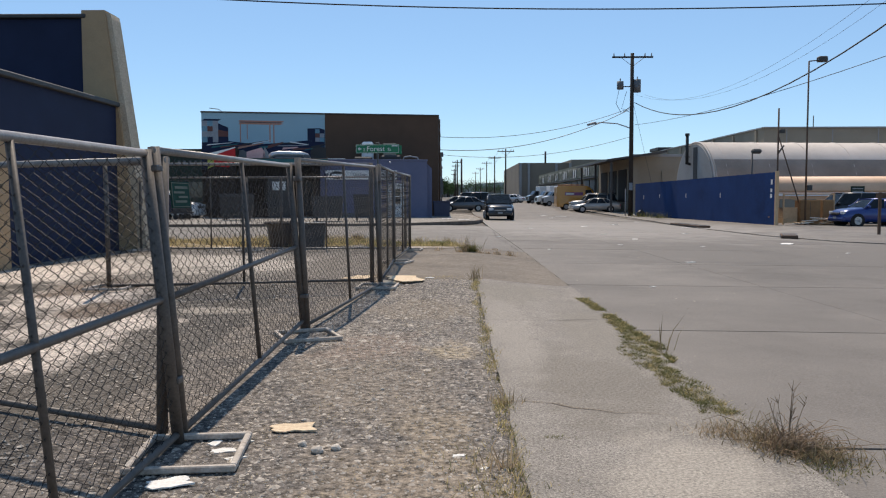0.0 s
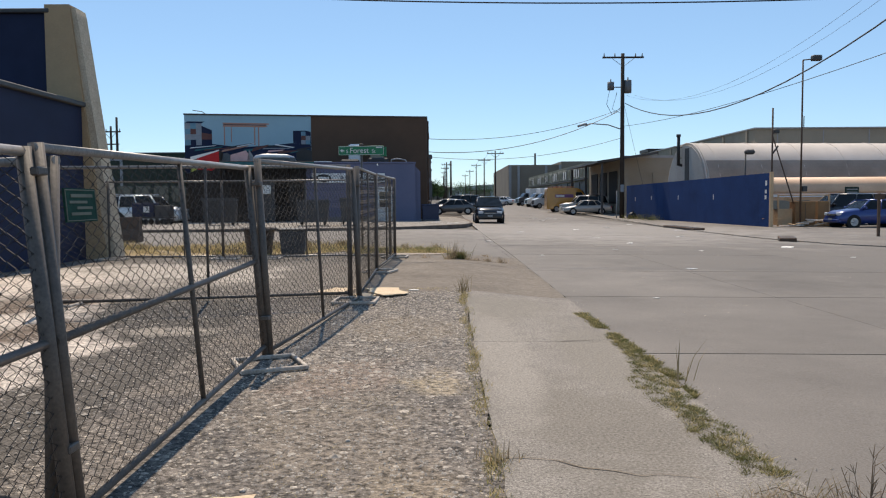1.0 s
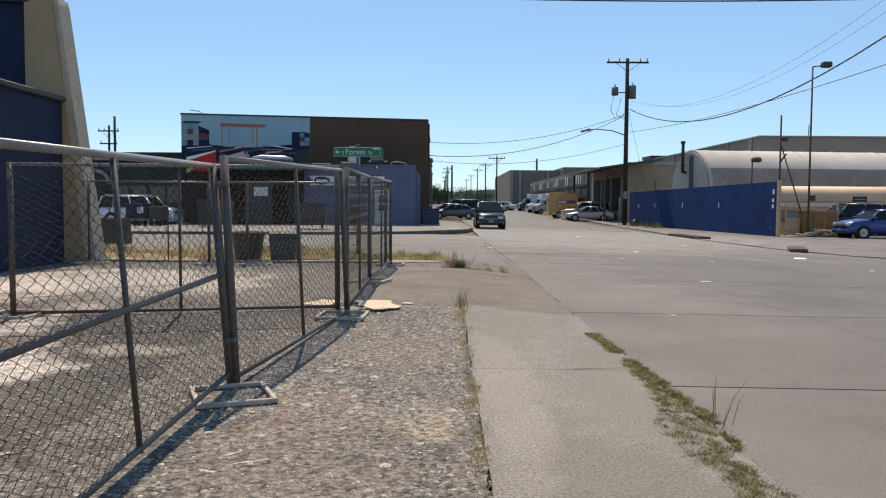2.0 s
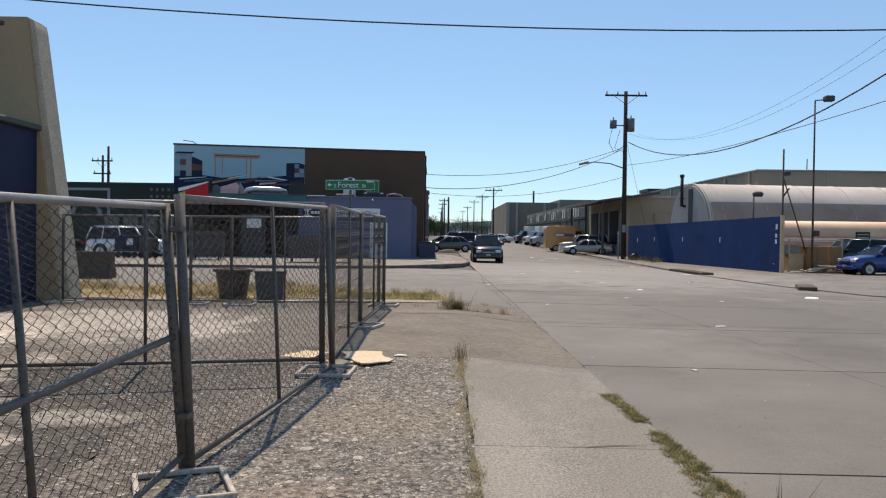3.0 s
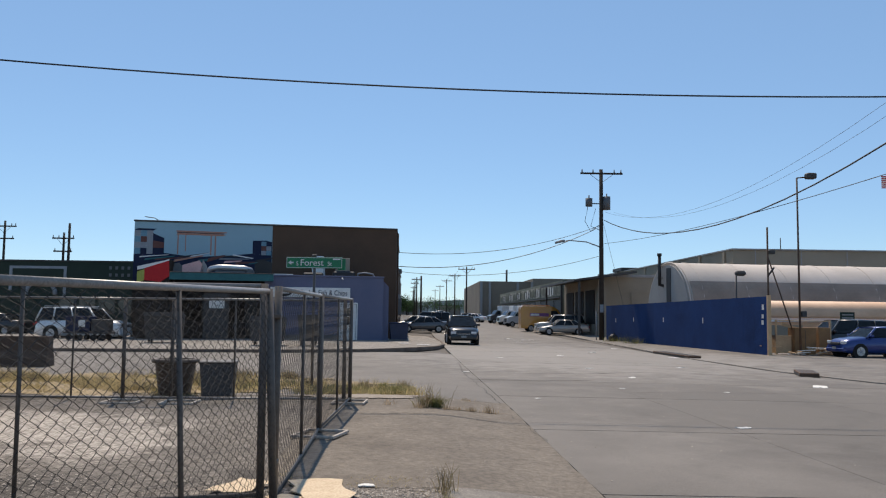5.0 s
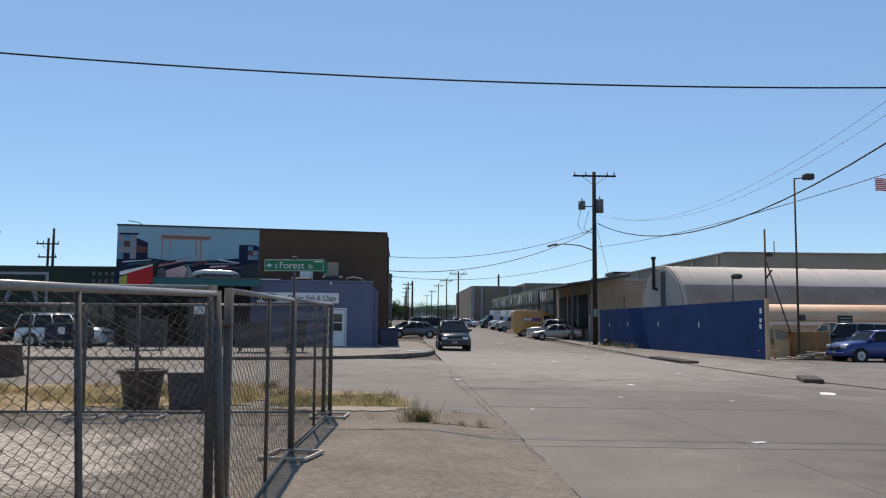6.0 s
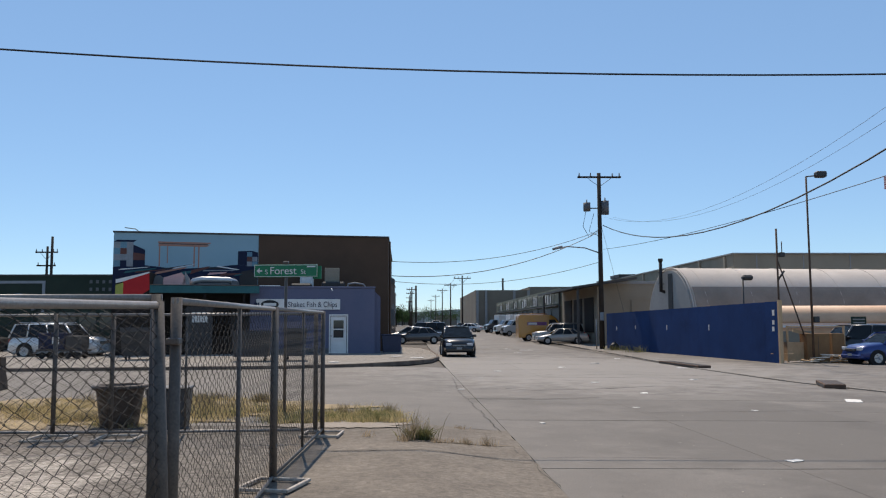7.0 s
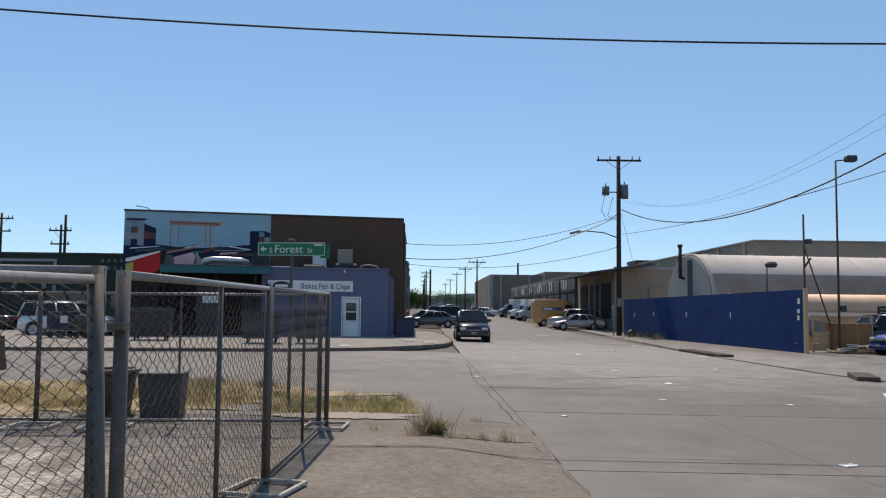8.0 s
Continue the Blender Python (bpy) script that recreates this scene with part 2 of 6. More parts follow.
M["straw_mat"] = material("matted_straw", (0.36, 0.28, 0.165), (0.21, 0.165, 0.105), 0.95, scale=2.5, fine=60, bump=0.5, contrast=0.8)
M["haze_hill"] = material("hazy_hill", (0.17, 0.215, 0.225), (0.13, 0.165, 0.17), 1.0, scale=0.004, fine=0.05, bump=0)
M["shed_sage"] = material("faded_sage_sheet", (0.12, 0.135, 0.105), (0.19, 0.195, 0.155), 0.85, scale=0.8, fine=6, bump=0.1, contrast=0.9, stain=True)
M["shed_pale"] = material("faded_pale_sheet", (0.34, 0.33, 0.27), (0.22, 0.215, 0.175), 0.85, scale=0.9, fine=6, bump=0.1, contrast=0.9, stain=True)
M["wing_dark"] = material("brown_black", (0.020, 0.016, 0.014), (0.028, 0.022, 0.018), 0.8, scale=1.5, fine=30, bump=0.05)
M["mural_rust"] = material("muted_rust_paint", (0.16, 0.075, 0.06), (0.12, 0.055, 0.05), 0.8, scale=3, fine=30, bump=0.05)
M["mural_grey"] = material("muted_grey_paint", (0.30, 0.32, 0.34), (0.22, 0.24, 0.26), 0.8, scale=3, fine=30, bump=0.05)
# sign green darkened: the fence sign's shaded side is put into the colour
M["sign_shaded"] = material("shaded_green_sheet", (0.018, 0.062, 0.045), (0.014, 0.048, 0.036), 0.9, scale=4, fine=50, bump=0)
M["driveway"] = material("driveway_concrete", (0.207, 0.178, 0.144), (0.156, 0.133, 0.108), 0.9, scale=1.1, fine=70, bump=0.25, contrast=0.8, speck=(120, (0.14, 0.125, 0.105), 0.82), stain=True, rubble=(12, 0.7, 1.18))
M["plywood"] = material("raw_plywood", (0.62, 0.42, 0.25), (0.46, 0.31, 0.18), 0.85, scale=2, fine=90, bump=0.1)
M["card"] = material("flattened_cardboard", (0.66, 0.53, 0.37), (0.55, 0.43, 0.29), 0.9, scale=5, fine=50, bump=0.1)
M["litter"] = material("pale_paper", (0.75, 0.73, 0.68), (0.6, 0.58, 0.54), 0.9, scale=9, fine=60, bump=0.1)
M["tyre"] = material("tyre_rubber", (0.02, 0.02, 0.02), (0.028, 0.027, 0.026), 0.85, scale=9, fine=60, bump=0.1)
M["rim"] = material("alloy_rim", (0.45, 0.45, 0.46), (0.36, 0.36, 0.37), 0.35, 0.9, scale=6, fine=30, bump=0)
M["glass"] = glass_material("dark_glass")
M["lamp_glass"] = glass_material("lamp_glass", (0.55, 0.55, 0.56))
M["bin_brown"] = material("brown_plastic", (0.085, 0.06, 0.045), (0.065, 0.046, 0.036), 0.6, scale=3, fine=40, bump=0.05)
M["bin_dark"] = material("dark_grey_plastic", (0.04, 0.042, 0.045), (0.055, 0.056, 0.058), 0.55, scale=3, fine=40, bump=0.05)
M["dry_grass"] = material("dry_grass", (0.56, 0.44, 0.23), (0.38, 0.32, 0.15), 0.9, scale=1.5, fine=20, bump=0, random_amount=0.3, island=True, translucent=0.45)
M["green_grass"] = material("green_weed", (0.12, 0.145, 0.05), (0.24, 0.21, 0.095), 0.9, scale=2.2, fine=20, bump=0, random_amount=0.35, island=True, translucent=0.45)
M["joint_green"] = material("matted_green_weed", (0.105, 0.122, 0.040), (0.235, 0.20, 0.095), 0.9, scale=7, fine=20, bump=0, random_amount=0.45, island=True, translucent=0.3)
M["brown_weed"] = material("dead_brown_weed", (0.46, 0.36, 0.24), (0.28, 0.215, 0.14), 0.95, scale=5, fine=20, bump=0, random_amount=0.3, island=True, translucent=0.45)
M["leaf"] = material("tree_leaf", (0.045, 0.085, 0.03), (0.035, 0.06, 0.025), 0.8, scale=1.5, fine=10, bump=0, random_amount=0.3, island=True, translucent=0.45)
M["bush_stem"] = material("bush_stem", (0.32, 0.23, 0.15), (0.18, 0.125, 0.085), 0.95, scale=6, fine=20, bump=0, random_amount=0.3, island=True, translucent=0.2)
M["bush_leaf"] = material("bush_leaf", (0.28, 0.22, 0.13), (0.16, 0.13, 0.075), 0.95, scale=6, fine=20, bump=0, random_amount=0.4, island=True, translucent=0.35)
M["stone"] = material("loose_stone", (0.50, 0.44, 0.365), (0.28, 0.245, 0.205), 0.95, scale=20, fine=60, bump=0.2, random_amount=0.35, island=True)


# ---- building helpers ----
def bm_box(bm, x0, x1, y0, y1, z0, z1, bevel=0.0):
    """An axis-aligned box added to bm."""
    v = [bm.verts.new(p) for p in ((x0, y0, z0), (x1, y0, z0), (x1, y1, z0), (x0, y1, z0), (x0, y0, z1), (x1, y0, z1), (x1, y1, z1), (x0, y1, z1))]
    fs = [bm.faces.new([v[i] for i in q]) for q in ((3, 2, 1, 0), (4, 5, 6, 7), (0, 1, 5, 4), (1, 2, 6, 5), (2, 3, 7, 6), (3, 0, 4, 7))]
    if bevel:
        es = list({e for f in fs for e in f.edges})
        bmesh.ops.bevel(bm, geom=es, offset=bevel, segments=1, affect='EDGES')


def box(*a, bevel=0.0):
    bm = bmesh.new()
    bm_box(bm, *a, bevel=bevel)
    return bm


def bm_tube(bm, pts, r, n=8, r2=None, cap=True):
    """A round tube along points, tapering from r to r2."""
    pts = [Vector(p) for p in pts]
    rings = []
    for i, p in enumerate(pts):
        d = (pts[min(i + 1, len(pts) - 1)] - pts[max(i - 1, 0)]).normalized()
        u = d.cross(Vector((0, 0, 1)))
        if u.length < 0.05:
            u = d.cross(Vector((0, 1, 0)))
        u.normalize()
        w = u.cross(d)
        rr = r if r2 is None else r + (r2 - r) * i / (len(pts) - 1)
        rings.append([bm.verts.new(p + (u * math.cos(a) + w * math.sin(a)) * rr) for a in [k * 2 * math.pi / n for k in range(n)]])
    for a, b in zip(rings, rings[1:]):
        for k in range(n):
            f = bm.faces.new((a[k], a[(k + 1) % n], b[(k + 1) % n], b[k]))
            f.smooth = n > 5
    if cap:
        bm.faces.new(rings[0][::-1])
        bm.faces.new(rings[-1])


def tube(pts, r, n=8, r2=None):
    bm = bmesh.new()
    bm_tube(bm, pts, r, n, r2)
    return bm


def prism(poly, y0, y1, axis="y"):
    """A polygon in (a, b), pushed along the third axis: 'y' gives (a, y, b), 'x' gives (x, a, b), 'z' gives (a, b, z)."""
    bm = bmesh.new()
    put = {"y": lambda p, c: (p[0], c, p[1]), "x": lambda p, c: (c, p[0], p[1]), "z": lambda p, c: (p[0], p[1], c)}[axis]
    a = [bm.verts.new(put(p, y0)) for p in poly]
    b = [bm.verts.new(put(p, y1)) for p in poly]
    bm.faces.new(a)
    bm.faces.new(b[::-1])
    for i in range(len(poly)):
        j = (i + 1) % len(poly)
        bm.faces.new((a[j], a[i], b[i], b[j]))
    bmesh.ops.recalc_face_normals(bm, faces=bm.faces[:])
    return bm


def finish(bm, name, mat):
    me = bpy.data.meshes.new(name)
    bm.normal_update()
    bm.to_mesh(me)
    bm.free()
    me.materials.append(M[mat])
    return me


def part(name, bm, mat, parent, label=""):
    me = bm if isinstance(bm, bpy.types.Mesh) else finish(bm, name, mat)
    ob = new(name, me)
    ob.parent = parent
    return tagged(ob, label) if label else ob


def single(name, bm, mat, label, category, kind="", group="", m=None):
    me = bm if isinstance(bm, bpy.types.Mesh) else finish(bm, name, mat)
    ob = new(name, me)
    if m is not None:
        ob.matrix_world = m
    return tagged(ob, label, category, group, kind)


def thing(name, label, category, m=None, group="", kind=""):
    ob = new(name)
    ob.empty_display_size = 0.2
    if m is not None:
        ob.matrix_world = m
    return tagged(ob, label, category, group, kind)


def smooth(v, a, b):
    t = min(1.0, max(0.0, (v - a) / (b - a)))
    return t * t * (3 - 2 * t)


def gz(x, y):
    """The ground's height."""
    return -0.05 * smooth(x, 1, 6) - 0.10 * smooth(x, 5, 13) - 0.09 * smooth(y, 18, 40) + 0.010 * min(max(0, y - 72), 160) + 0.12 * smooth(y, 7.5, 12.5) * (1 - smooth(x, 0.2, 1.7)) * (1 - 0.5 * smooth(y, 19.5, 24))


def sheet(x0, x1, y0, y1, lift, step=1.0, thick=0.0, edge=None):
    """A patch of ground that follows gz; edge(x, y) may push its border points about."""
    nx, ny = max(1, round((x1 - x0) / step)), max(1, round((y1 - y0) / step))
    verts, faces = [], []
    for j in range(ny + 1):
        for i in range(nx + 1):
            x, y = x0 + (x1 - x0) * i / nx, y0 + (y1 - y0) * j / ny
            if edge and (i in (0, nx) or j in (0, ny)):
                dx, dy = edge(x, y)
                x, y = x + dx, y + dy
            verts.append((x, y, gz(x, y) + lift))
    for j in range(ny):
        for i in range(nx):
            a = j * (nx + 1) + i
            faces.append((a, a + 1, a + nx + 2, a + nx + 1))
    if thick:
        rim = [i for i in range(nx + 1)] + [j * (nx + 1) + nx for j in range(1, ny + 1)] + [ny * (nx + 1) + i for i in range(nx - 1, -1, -1)] + [j * (nx + 1) for j in range(ny - 1, 0, -1)]
        base = len(verts)
        for k in rim:
            verts.append((verts[k][0], verts[k][1], verts[k][2] - thick))
        for k in range(len(rim)):
            l = (k + 1) % len(rim)
            faces.append((rim[l], rim[k], base + k, base + l))
    me = bpy.data.meshes.new("sheet")
    me.from_pydata(verts, [], faces)
    return me


def ragged(amount, scale=1.3):
    def f(x, y):
        v = noise.noise_vector(Vector((x * scale, y * scale, 0.3)))
        return v.x * amount, v.y * amount
    return f


def ground_piece(name, me, mat, label, category="ground"):
    me.materials.append(M[mat])
    return tagged(new(name, me), label, category, kind="structure")


# ---- ground ----
def axis_steps(stops):
    out = []
    for a, b, s in stops:
        n = max(1, round((b - a) / s))
        out += [a + (b - a) * i / n for i in range(n)]
    return out + [stops[-1][1]]


xs = axis_steps([(-2500, -100, 400), (-100, -10, 15), (-10, 10, 1), (10, 100, 15), (100, 2500, 400)])
ys = axis_steps([(-2500, -40, 400), (-40, 0, 8), (0, 24, 1), (24, 100, 4), (100, 260, 20), (260, 3000, 400)])
gv = [(x, y, gz(x, y) - 0.09) for y in ys for x in xs]
w = len(xs)
gf = [(j * w + i, j * w + i + 1, (j + 1) * w + i + 1, (j + 1) * w + i) for j in range(len(ys) - 1) for i in range(w - 1)]
gme = bpy.data.meshes.new("ground")
gme.from_pydata(gv, [], gf)
ground_piece("ground", gme, "ground", "dusty grey-brown ground running to the horizon")
ground_piece("gravel_strip", sheet(-2.2, 0.33, -6, 12.08, 0.012, 0.3, 0.03, ragged(0.06, 2.5)), "gravel", "worn gravel-studded asphalt verge beside the sidewalk", "verge")
ground_piece("lot", sheet(-30, -2.2, -12, 20.1, 0.004, 0.6), "lot", "dark crumbling asphalt of a fenced empty lot", "lot")
ground_piece("lot", sheet(-2.2, -1.0, 12.0, 20.1, 0.0, 0.4), "lot", "dark crumbling asphalt of a fenced empty lot", "lot")
ground_piece("driveway", sheet(-1.35, 1.75, 12.09, 20.1, 0.006, 0.2, 0.03, ragged(0.04, 2)), "driveway", "grey-brown concrete driveway apron with a few cracks", "driveway")
ground_piece("cross_street", sheet(-60, 1.755, 20.1, 41.0, -0.004, 1.0), "road", "grey concrete cross street", "road")

# ---- road and sidewalk slabs ----
road = tagged(new("road"), "wide street of grey concrete slabs with open joints", "road", kind="structure")
JOINTS_Y = [-6.0, -0.1, 4.12, 8.05, 12.4, 16.65, 21.6, 25.9, 30.4, 35.0, 40, 44.5, 49, 53.5, 58, 62.5, 67, 72, 78, 86, 96, 110, 130, 160, 220]
LANES_X = [1.75, 4.75, 8.4, 12.4]
for j in range(len(JOINTS_Y) - 1):
    for i in range(3):
        y0, y1 = JOINTS_Y[j], JOINTS_Y[j + 1]
        me = sheet(LANES_X[i] + 0.002, LANES_X[i + 1] - 0.002, y0 + 0.016, y1 - 0.016, 0.006 + 0.002 * random.random(), 1.2 if y0 < 50 else 4, 0.04)
        part("slab", me, "road", road)
        me.materials.append(M["road"])
sidewalk = tagged(new("sidewalk"), "pale concrete sidewalk of cracked slabs", "sidewalk", kind="structure")
ws = [-6, -2.1, 1.4, 8.55, 12.08]
for y0, y1 in zip(ws, ws[1:]):
    me = sheet(0.33, 1.745, y0 + 0.006, y1 - 0.006, 0.018 + 0.003 * random.random(), 0.2, 0.05, ragged(0.018, 4))
    me.materials.append(M["walkway"])
    part("slab", me, "walkway", sidewalk)


# ---- the far corner: kerbed pavement ----
def kerb_line(points, name, label, width=0.15, high=0.13, mat="kerb_stone"):
    bm = bmesh.new()
    pts = [Vector((x, y, 0)) for x, y in points]
    rows = []
    for i, p in enumerate(pts):
        d = (pts[min(i + 1, len(pts) - 1)] - pts[max(i - 1, 0)]).normalized()
        s = Vector((-d.y, d.x, 0)) * width
        z = gz(p.x, p.y)
        q = p + s
        rows.append([bm.verts.new((p.x, p.y, z - 0.05)), bm.verts.new((p.x, p.y, z + high - 0.02)), bm.verts.new((p.x + s.x * 0.15, p.y + s.y * 0.15, z + high)), bm.verts.new((q.x, q.y, z + high)), bm.verts.new((q.x, q.y, z - 0.05))])
    for a, b in zip(rows, rows[1:]):
        for k in range(4):
            bm.faces.new((a[k], b[k], b[k + 1], a[k + 1]))
    bmesh.ops.recalc_face_normals(bm, faces=bm.faces[:])
    return single(name, bm, mat, label, "kerb", "structure")


def arc(cx, cy, r, a0, a1, n=10):
    return [(cx + r * math.cos(radians(a0 + (a1 - a0) * i / n)), cy + r * math.sin(radians(a0 + (a1 - a0) * i / n))) for i in range(n + 1)]


left_kerb = [(-60, 37.6), (-30, 38.2), (-12, 38.9), (-5, 39.6), (-2.0, 40.8)] + [(0.2, 43.4), (1.3, 46.5), (1.8, 50), (1.85, 54), (1.7, 60), (1.1, 66), (-0.9, 68)]
kerb_line(left_kerb, "kerb", "worn concrete kerb round the far corner")
pm = bmesh.new()
pv = [pm.verts.new((x, y, gz(x, y) + 0.115)) for x, y in left_kerb] + [pm.verts.new((-60, 68, 0.1))]
pm.faces.new(pv)
bmesh.ops.triangulate(pm, faces=pm.faces[:])
single("pavement", pm, "walkway", "dusty concrete pavement in front of the shops", "pavement", "structure")
right_kerb = [(14.0, 100), (14.0, 70), (13.7, 63), (13.1, 52), (12.45, 42), (12.6, 33), (13.2, 28), (15, 24.5), (20, 22), (60, 20)]
kerb_line(right_kerb, "kerb", "low broken concrete kerb beside the blue wall", high=0.03, mat="walkway")
pm = bmesh.new()
pv = [pm.verts.new((x, y, gz(x, y) + 0.022)) for x, y in right_kerb] + [pm.verts.new((60, 100, 0.0))]
pm.faces.new(pv)
bmesh.ops.triangulate(pm, faces=pm.faces[:])
single("pavement", pm, "road", "grey broken pavement in front of the yard", "pavement", "structure")
ground_piece("side_lane", sheet(12.4, 60, -12, 40, -0.01, 4), "road", "grey concrete of the crossing street", "road")


# ---- chain-link fence ----
def chain_link(width, z0, z1, cell=0.066, rise=0.036, r=0.0024):
    """Zigzag wires woven across a panel; each is a thin three-sided strand."""
    n, rows = round(width / cell), round((z1 - z0) / rise)
    verts, faces = [], []
    for k in range(n + 1):
        start = len(verts)
        for j in range(rows + 1):
            x = (k + (0.5 if (j + k) % 2 else -0.5) * 1.04) * width / n
            x = min(max(x, 0), width)
            z = z0 + (z1 - z0) * j / rows
            y = 0.004 if (j // 2 + k) % 2 else -0.004
            for a in (90, 210, 330):
                verts.append((x + r * math.cos(radians(a)), y + r * math.sin(radians(a)), z))
        for j in range(rows):
            for a in range(3):
                p, q = start + j * 3 + a, start + j * 3 + (a + 1) % 3
                faces.append((p, q, q + 3, p + 3))
    me = bpy.data.meshes.new("mesh")
    me.from_pydata(verts, [], faces)
    me.materials.append(M["wire"])
    return me


PANEL_W, PANEL_H = 3.62, 1.72
link_mesh = chain_link(PANEL_W - 0.06, 0.06, PANEL_H - 0.02)
rail_mesh = finish(tube([(0, 0, 0), (PANEL_W, 0, 0)], 0.021, 10), "rail", "galv_sunlit")
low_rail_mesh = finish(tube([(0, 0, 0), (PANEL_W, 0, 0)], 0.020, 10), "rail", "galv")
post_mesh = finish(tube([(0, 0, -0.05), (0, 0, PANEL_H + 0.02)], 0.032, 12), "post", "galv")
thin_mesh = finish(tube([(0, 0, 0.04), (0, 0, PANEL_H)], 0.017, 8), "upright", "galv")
clamp_bm = box(-0.045, 0.045, -0.036, 0.036, -0.018, 0.018, bevel=0.006)
clamp_mesh = finish(clamp_bm, "clamp", "galv")


def fence_panel(p, q, z0, lean, mid_rail, label, height=1.0, low_rail=low_rail_mesh, middle=0.5):
    """A panel from p to q (x, y), its foot at z0, leaning by some degrees."""
    dx, dy = q[0] - p[0], q[1] - p[1]
    length = math.hypot(dx, dy)
    m = Matrix.Translation((p[0], p[1], z0[0])) @ Matrix.Rotation(math.atan2(dy, dx), 4, 'Z') @ Matrix.Rotation(-math.asin((z0[1] - z0[0]) / length), 4, 'Y') @ Matrix.Rotation(radians(lean), 4, 'X')
    t = thing("chain_link_fence", label, "fence", m, "temporary fence panels")
    sx = length / PANEL_W
    net = part("mesh", link_mesh, "wire", t, "woven diamond wire mesh")
    net.matrix_local = pose(0.03 * sx, 0, 0) @ Matrix.Diagonal((sx, 1, height, 1))
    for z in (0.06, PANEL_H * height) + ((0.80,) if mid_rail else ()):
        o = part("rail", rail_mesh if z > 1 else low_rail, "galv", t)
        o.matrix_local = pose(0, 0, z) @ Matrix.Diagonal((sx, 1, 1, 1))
    for x in (0.03, length - 0.03):
        o = part("post", post_mesh, "galv", t)
        o.matrix_local = pose(x, 0, 0) @ Matrix.Diagonal((1, 1, height, 1))
    o = part("upright", thin_mesh, "galv", t)
    o.matrix_local = pose(length * middle, 0, 0) @ Matrix.Diagonal((1, 1, height, 1))
    return t


def fence_foot(panel, x, y, turn, size=(0.54, 0.56)):
    """A flat rectangular foot of square tube, fixed to a panel."""
    a, b, r = size[0] / 2, size[1] / 2, 0.017
    bm = bmesh.new()
    for y0 in (-b, b):
        bm_box(bm, -a, a, y0 - r, y0 + r, 0, 2 * r, bevel=0.006)
    for x0 in (-a + r, a - r):
        bm_box(bm, x0 - r, x0 + r, -b + r, b - r, 0, 2 * r, bevel=0.006)
    o = part("foot", bm, "foot_steel", panel, "pale steel ground foot")
    o.matrix_local = panel.matrix_world.inverted() @ pose(x, y, gz(x, y) + 0.018, 0, 0, turn)


LBL = "temporary galvanised chain-link fence panel, leaning slightly"
J = [(-1.50, 0.50), (-1.50, 4.20), (-1.50, 7.93), (-1.07, 11.56), (-1.14, 15.40), (-1.02, 19.00)]
Z = [(-0.03, 0.0), (0.0, 0.06), (0.02, 0.08), (0.08, 0.11), (0.11, 0.13)]
HEIGHTS = [0.92, 0.93, 0.985, 1.0, 1.0]
LEANS = [-5, -4.2, -2.4, 0, 0]
MIDS = [True, True, False, False, False]
PANELS = []
for k in range(5):
    gap = 0.008
    p, q = Vector(J[k]), Vector(J[k + 1])
    if k == 2:
        p, q = Vector((-1.468, 7.872)), Vector((-1.03, 11.43))
    d = (q - p).normalized() * gap
    pan = fence_panel(p + d, q - d, Z[k], LEANS[k], MIDS[k], LBL if LEANS[k] else "temporary galvanised chain-link fence panel standing upright", HEIGHTS[k], middle=0.5 if k else 0.625)
    PANELS.append(pan)
cross_panel = fence_panel((-1.15, 11.62), (-4.75, 10.95), (0.10, 0.08), 0, False, "galvanised chain-link panel crossing the empty lot")
fence_panel((-1.6, 4.25), (-4.8, 5.8), (0.0, 0.0), 2, False, "galvanised chain-link panel crossing the empty lot", 0.9)
back_panel = fence_panel((-1.1, 19.05), (-4.86, 19.05), (0.11, 0.1), 0, False, "galvanised chain-link panel at the back of the lot", low_rail=rail_mesh)
far_panel = fence_panel((-4.02, 19.12), (-7.40, 19.12), (0.1, 0.1), 0, False, "galvanised chain-link panel at the back of the lot", low_rail=rail_mesh)
for pan, x, y, a in ((PANELS[1], -1.36, 3.93, 6), (PANELS[2], -1.40, 7.55, 22), (PANELS[3], -1.05, 11.05, -2), (PANELS[4], -1.08, 15.05, -14), (back_panel, -1.0, 18.72, -4), (cross_panel, -4.7, 10.95, 0), (back_panel, -4.64, 18.5, 0), (far_panel, -3.72, 18.48, 0), (far_panel, -7.1, 18.55, 0)):
    fence_foot(pan, x, y, a)
for pan in PANELS[1:]:
    for h in (0.35, 1.5):
        o = part("clamp", clamp_mesh, "galv", pan, "steel clamp to the next panel")
        o.matrix_local = pose(-0.008, 0, h)


# ---- the navy building with its tapered pilaster ----
nb = thing("navy_building", "dark navy single-storey building with a tall tan end pilaster", "building")
part("wall", box(-30, -8.604, 19.1, 19.8, 0, 5.5), "navy", nb, "upper wall painted dark navy")
part("wall", box(-30, -7.85, 2.0, 19.0, 0, 3.45), "navy", nb, "lower wing painted dark navy")
part("coping", box(-30, -7.75, 1.9, 19.02, 3.452, 3.56, bevel=0.02), "dark", nb, "dark metal coping")
part("coping", box(-30, -8.5, 19.0, 19.9, 5.502, 5.6, bevel=0.02), "dark", nb)
part("pilaster", prism([(-8.6, 0), (-7.40, 0), (-8.06, 5.68), (-8.6, 5.68)], 19.02, 19.7), "tan", nb, "tapered tan stucco pilaster")
part("pier", box(-7.848, -7.6, 12.9, 13.83, 0, 2.45, bevel=0.02), "tan", nb, "short tan stucco pier")
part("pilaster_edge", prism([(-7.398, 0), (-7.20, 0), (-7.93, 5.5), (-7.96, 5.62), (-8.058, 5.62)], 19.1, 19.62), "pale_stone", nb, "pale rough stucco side")


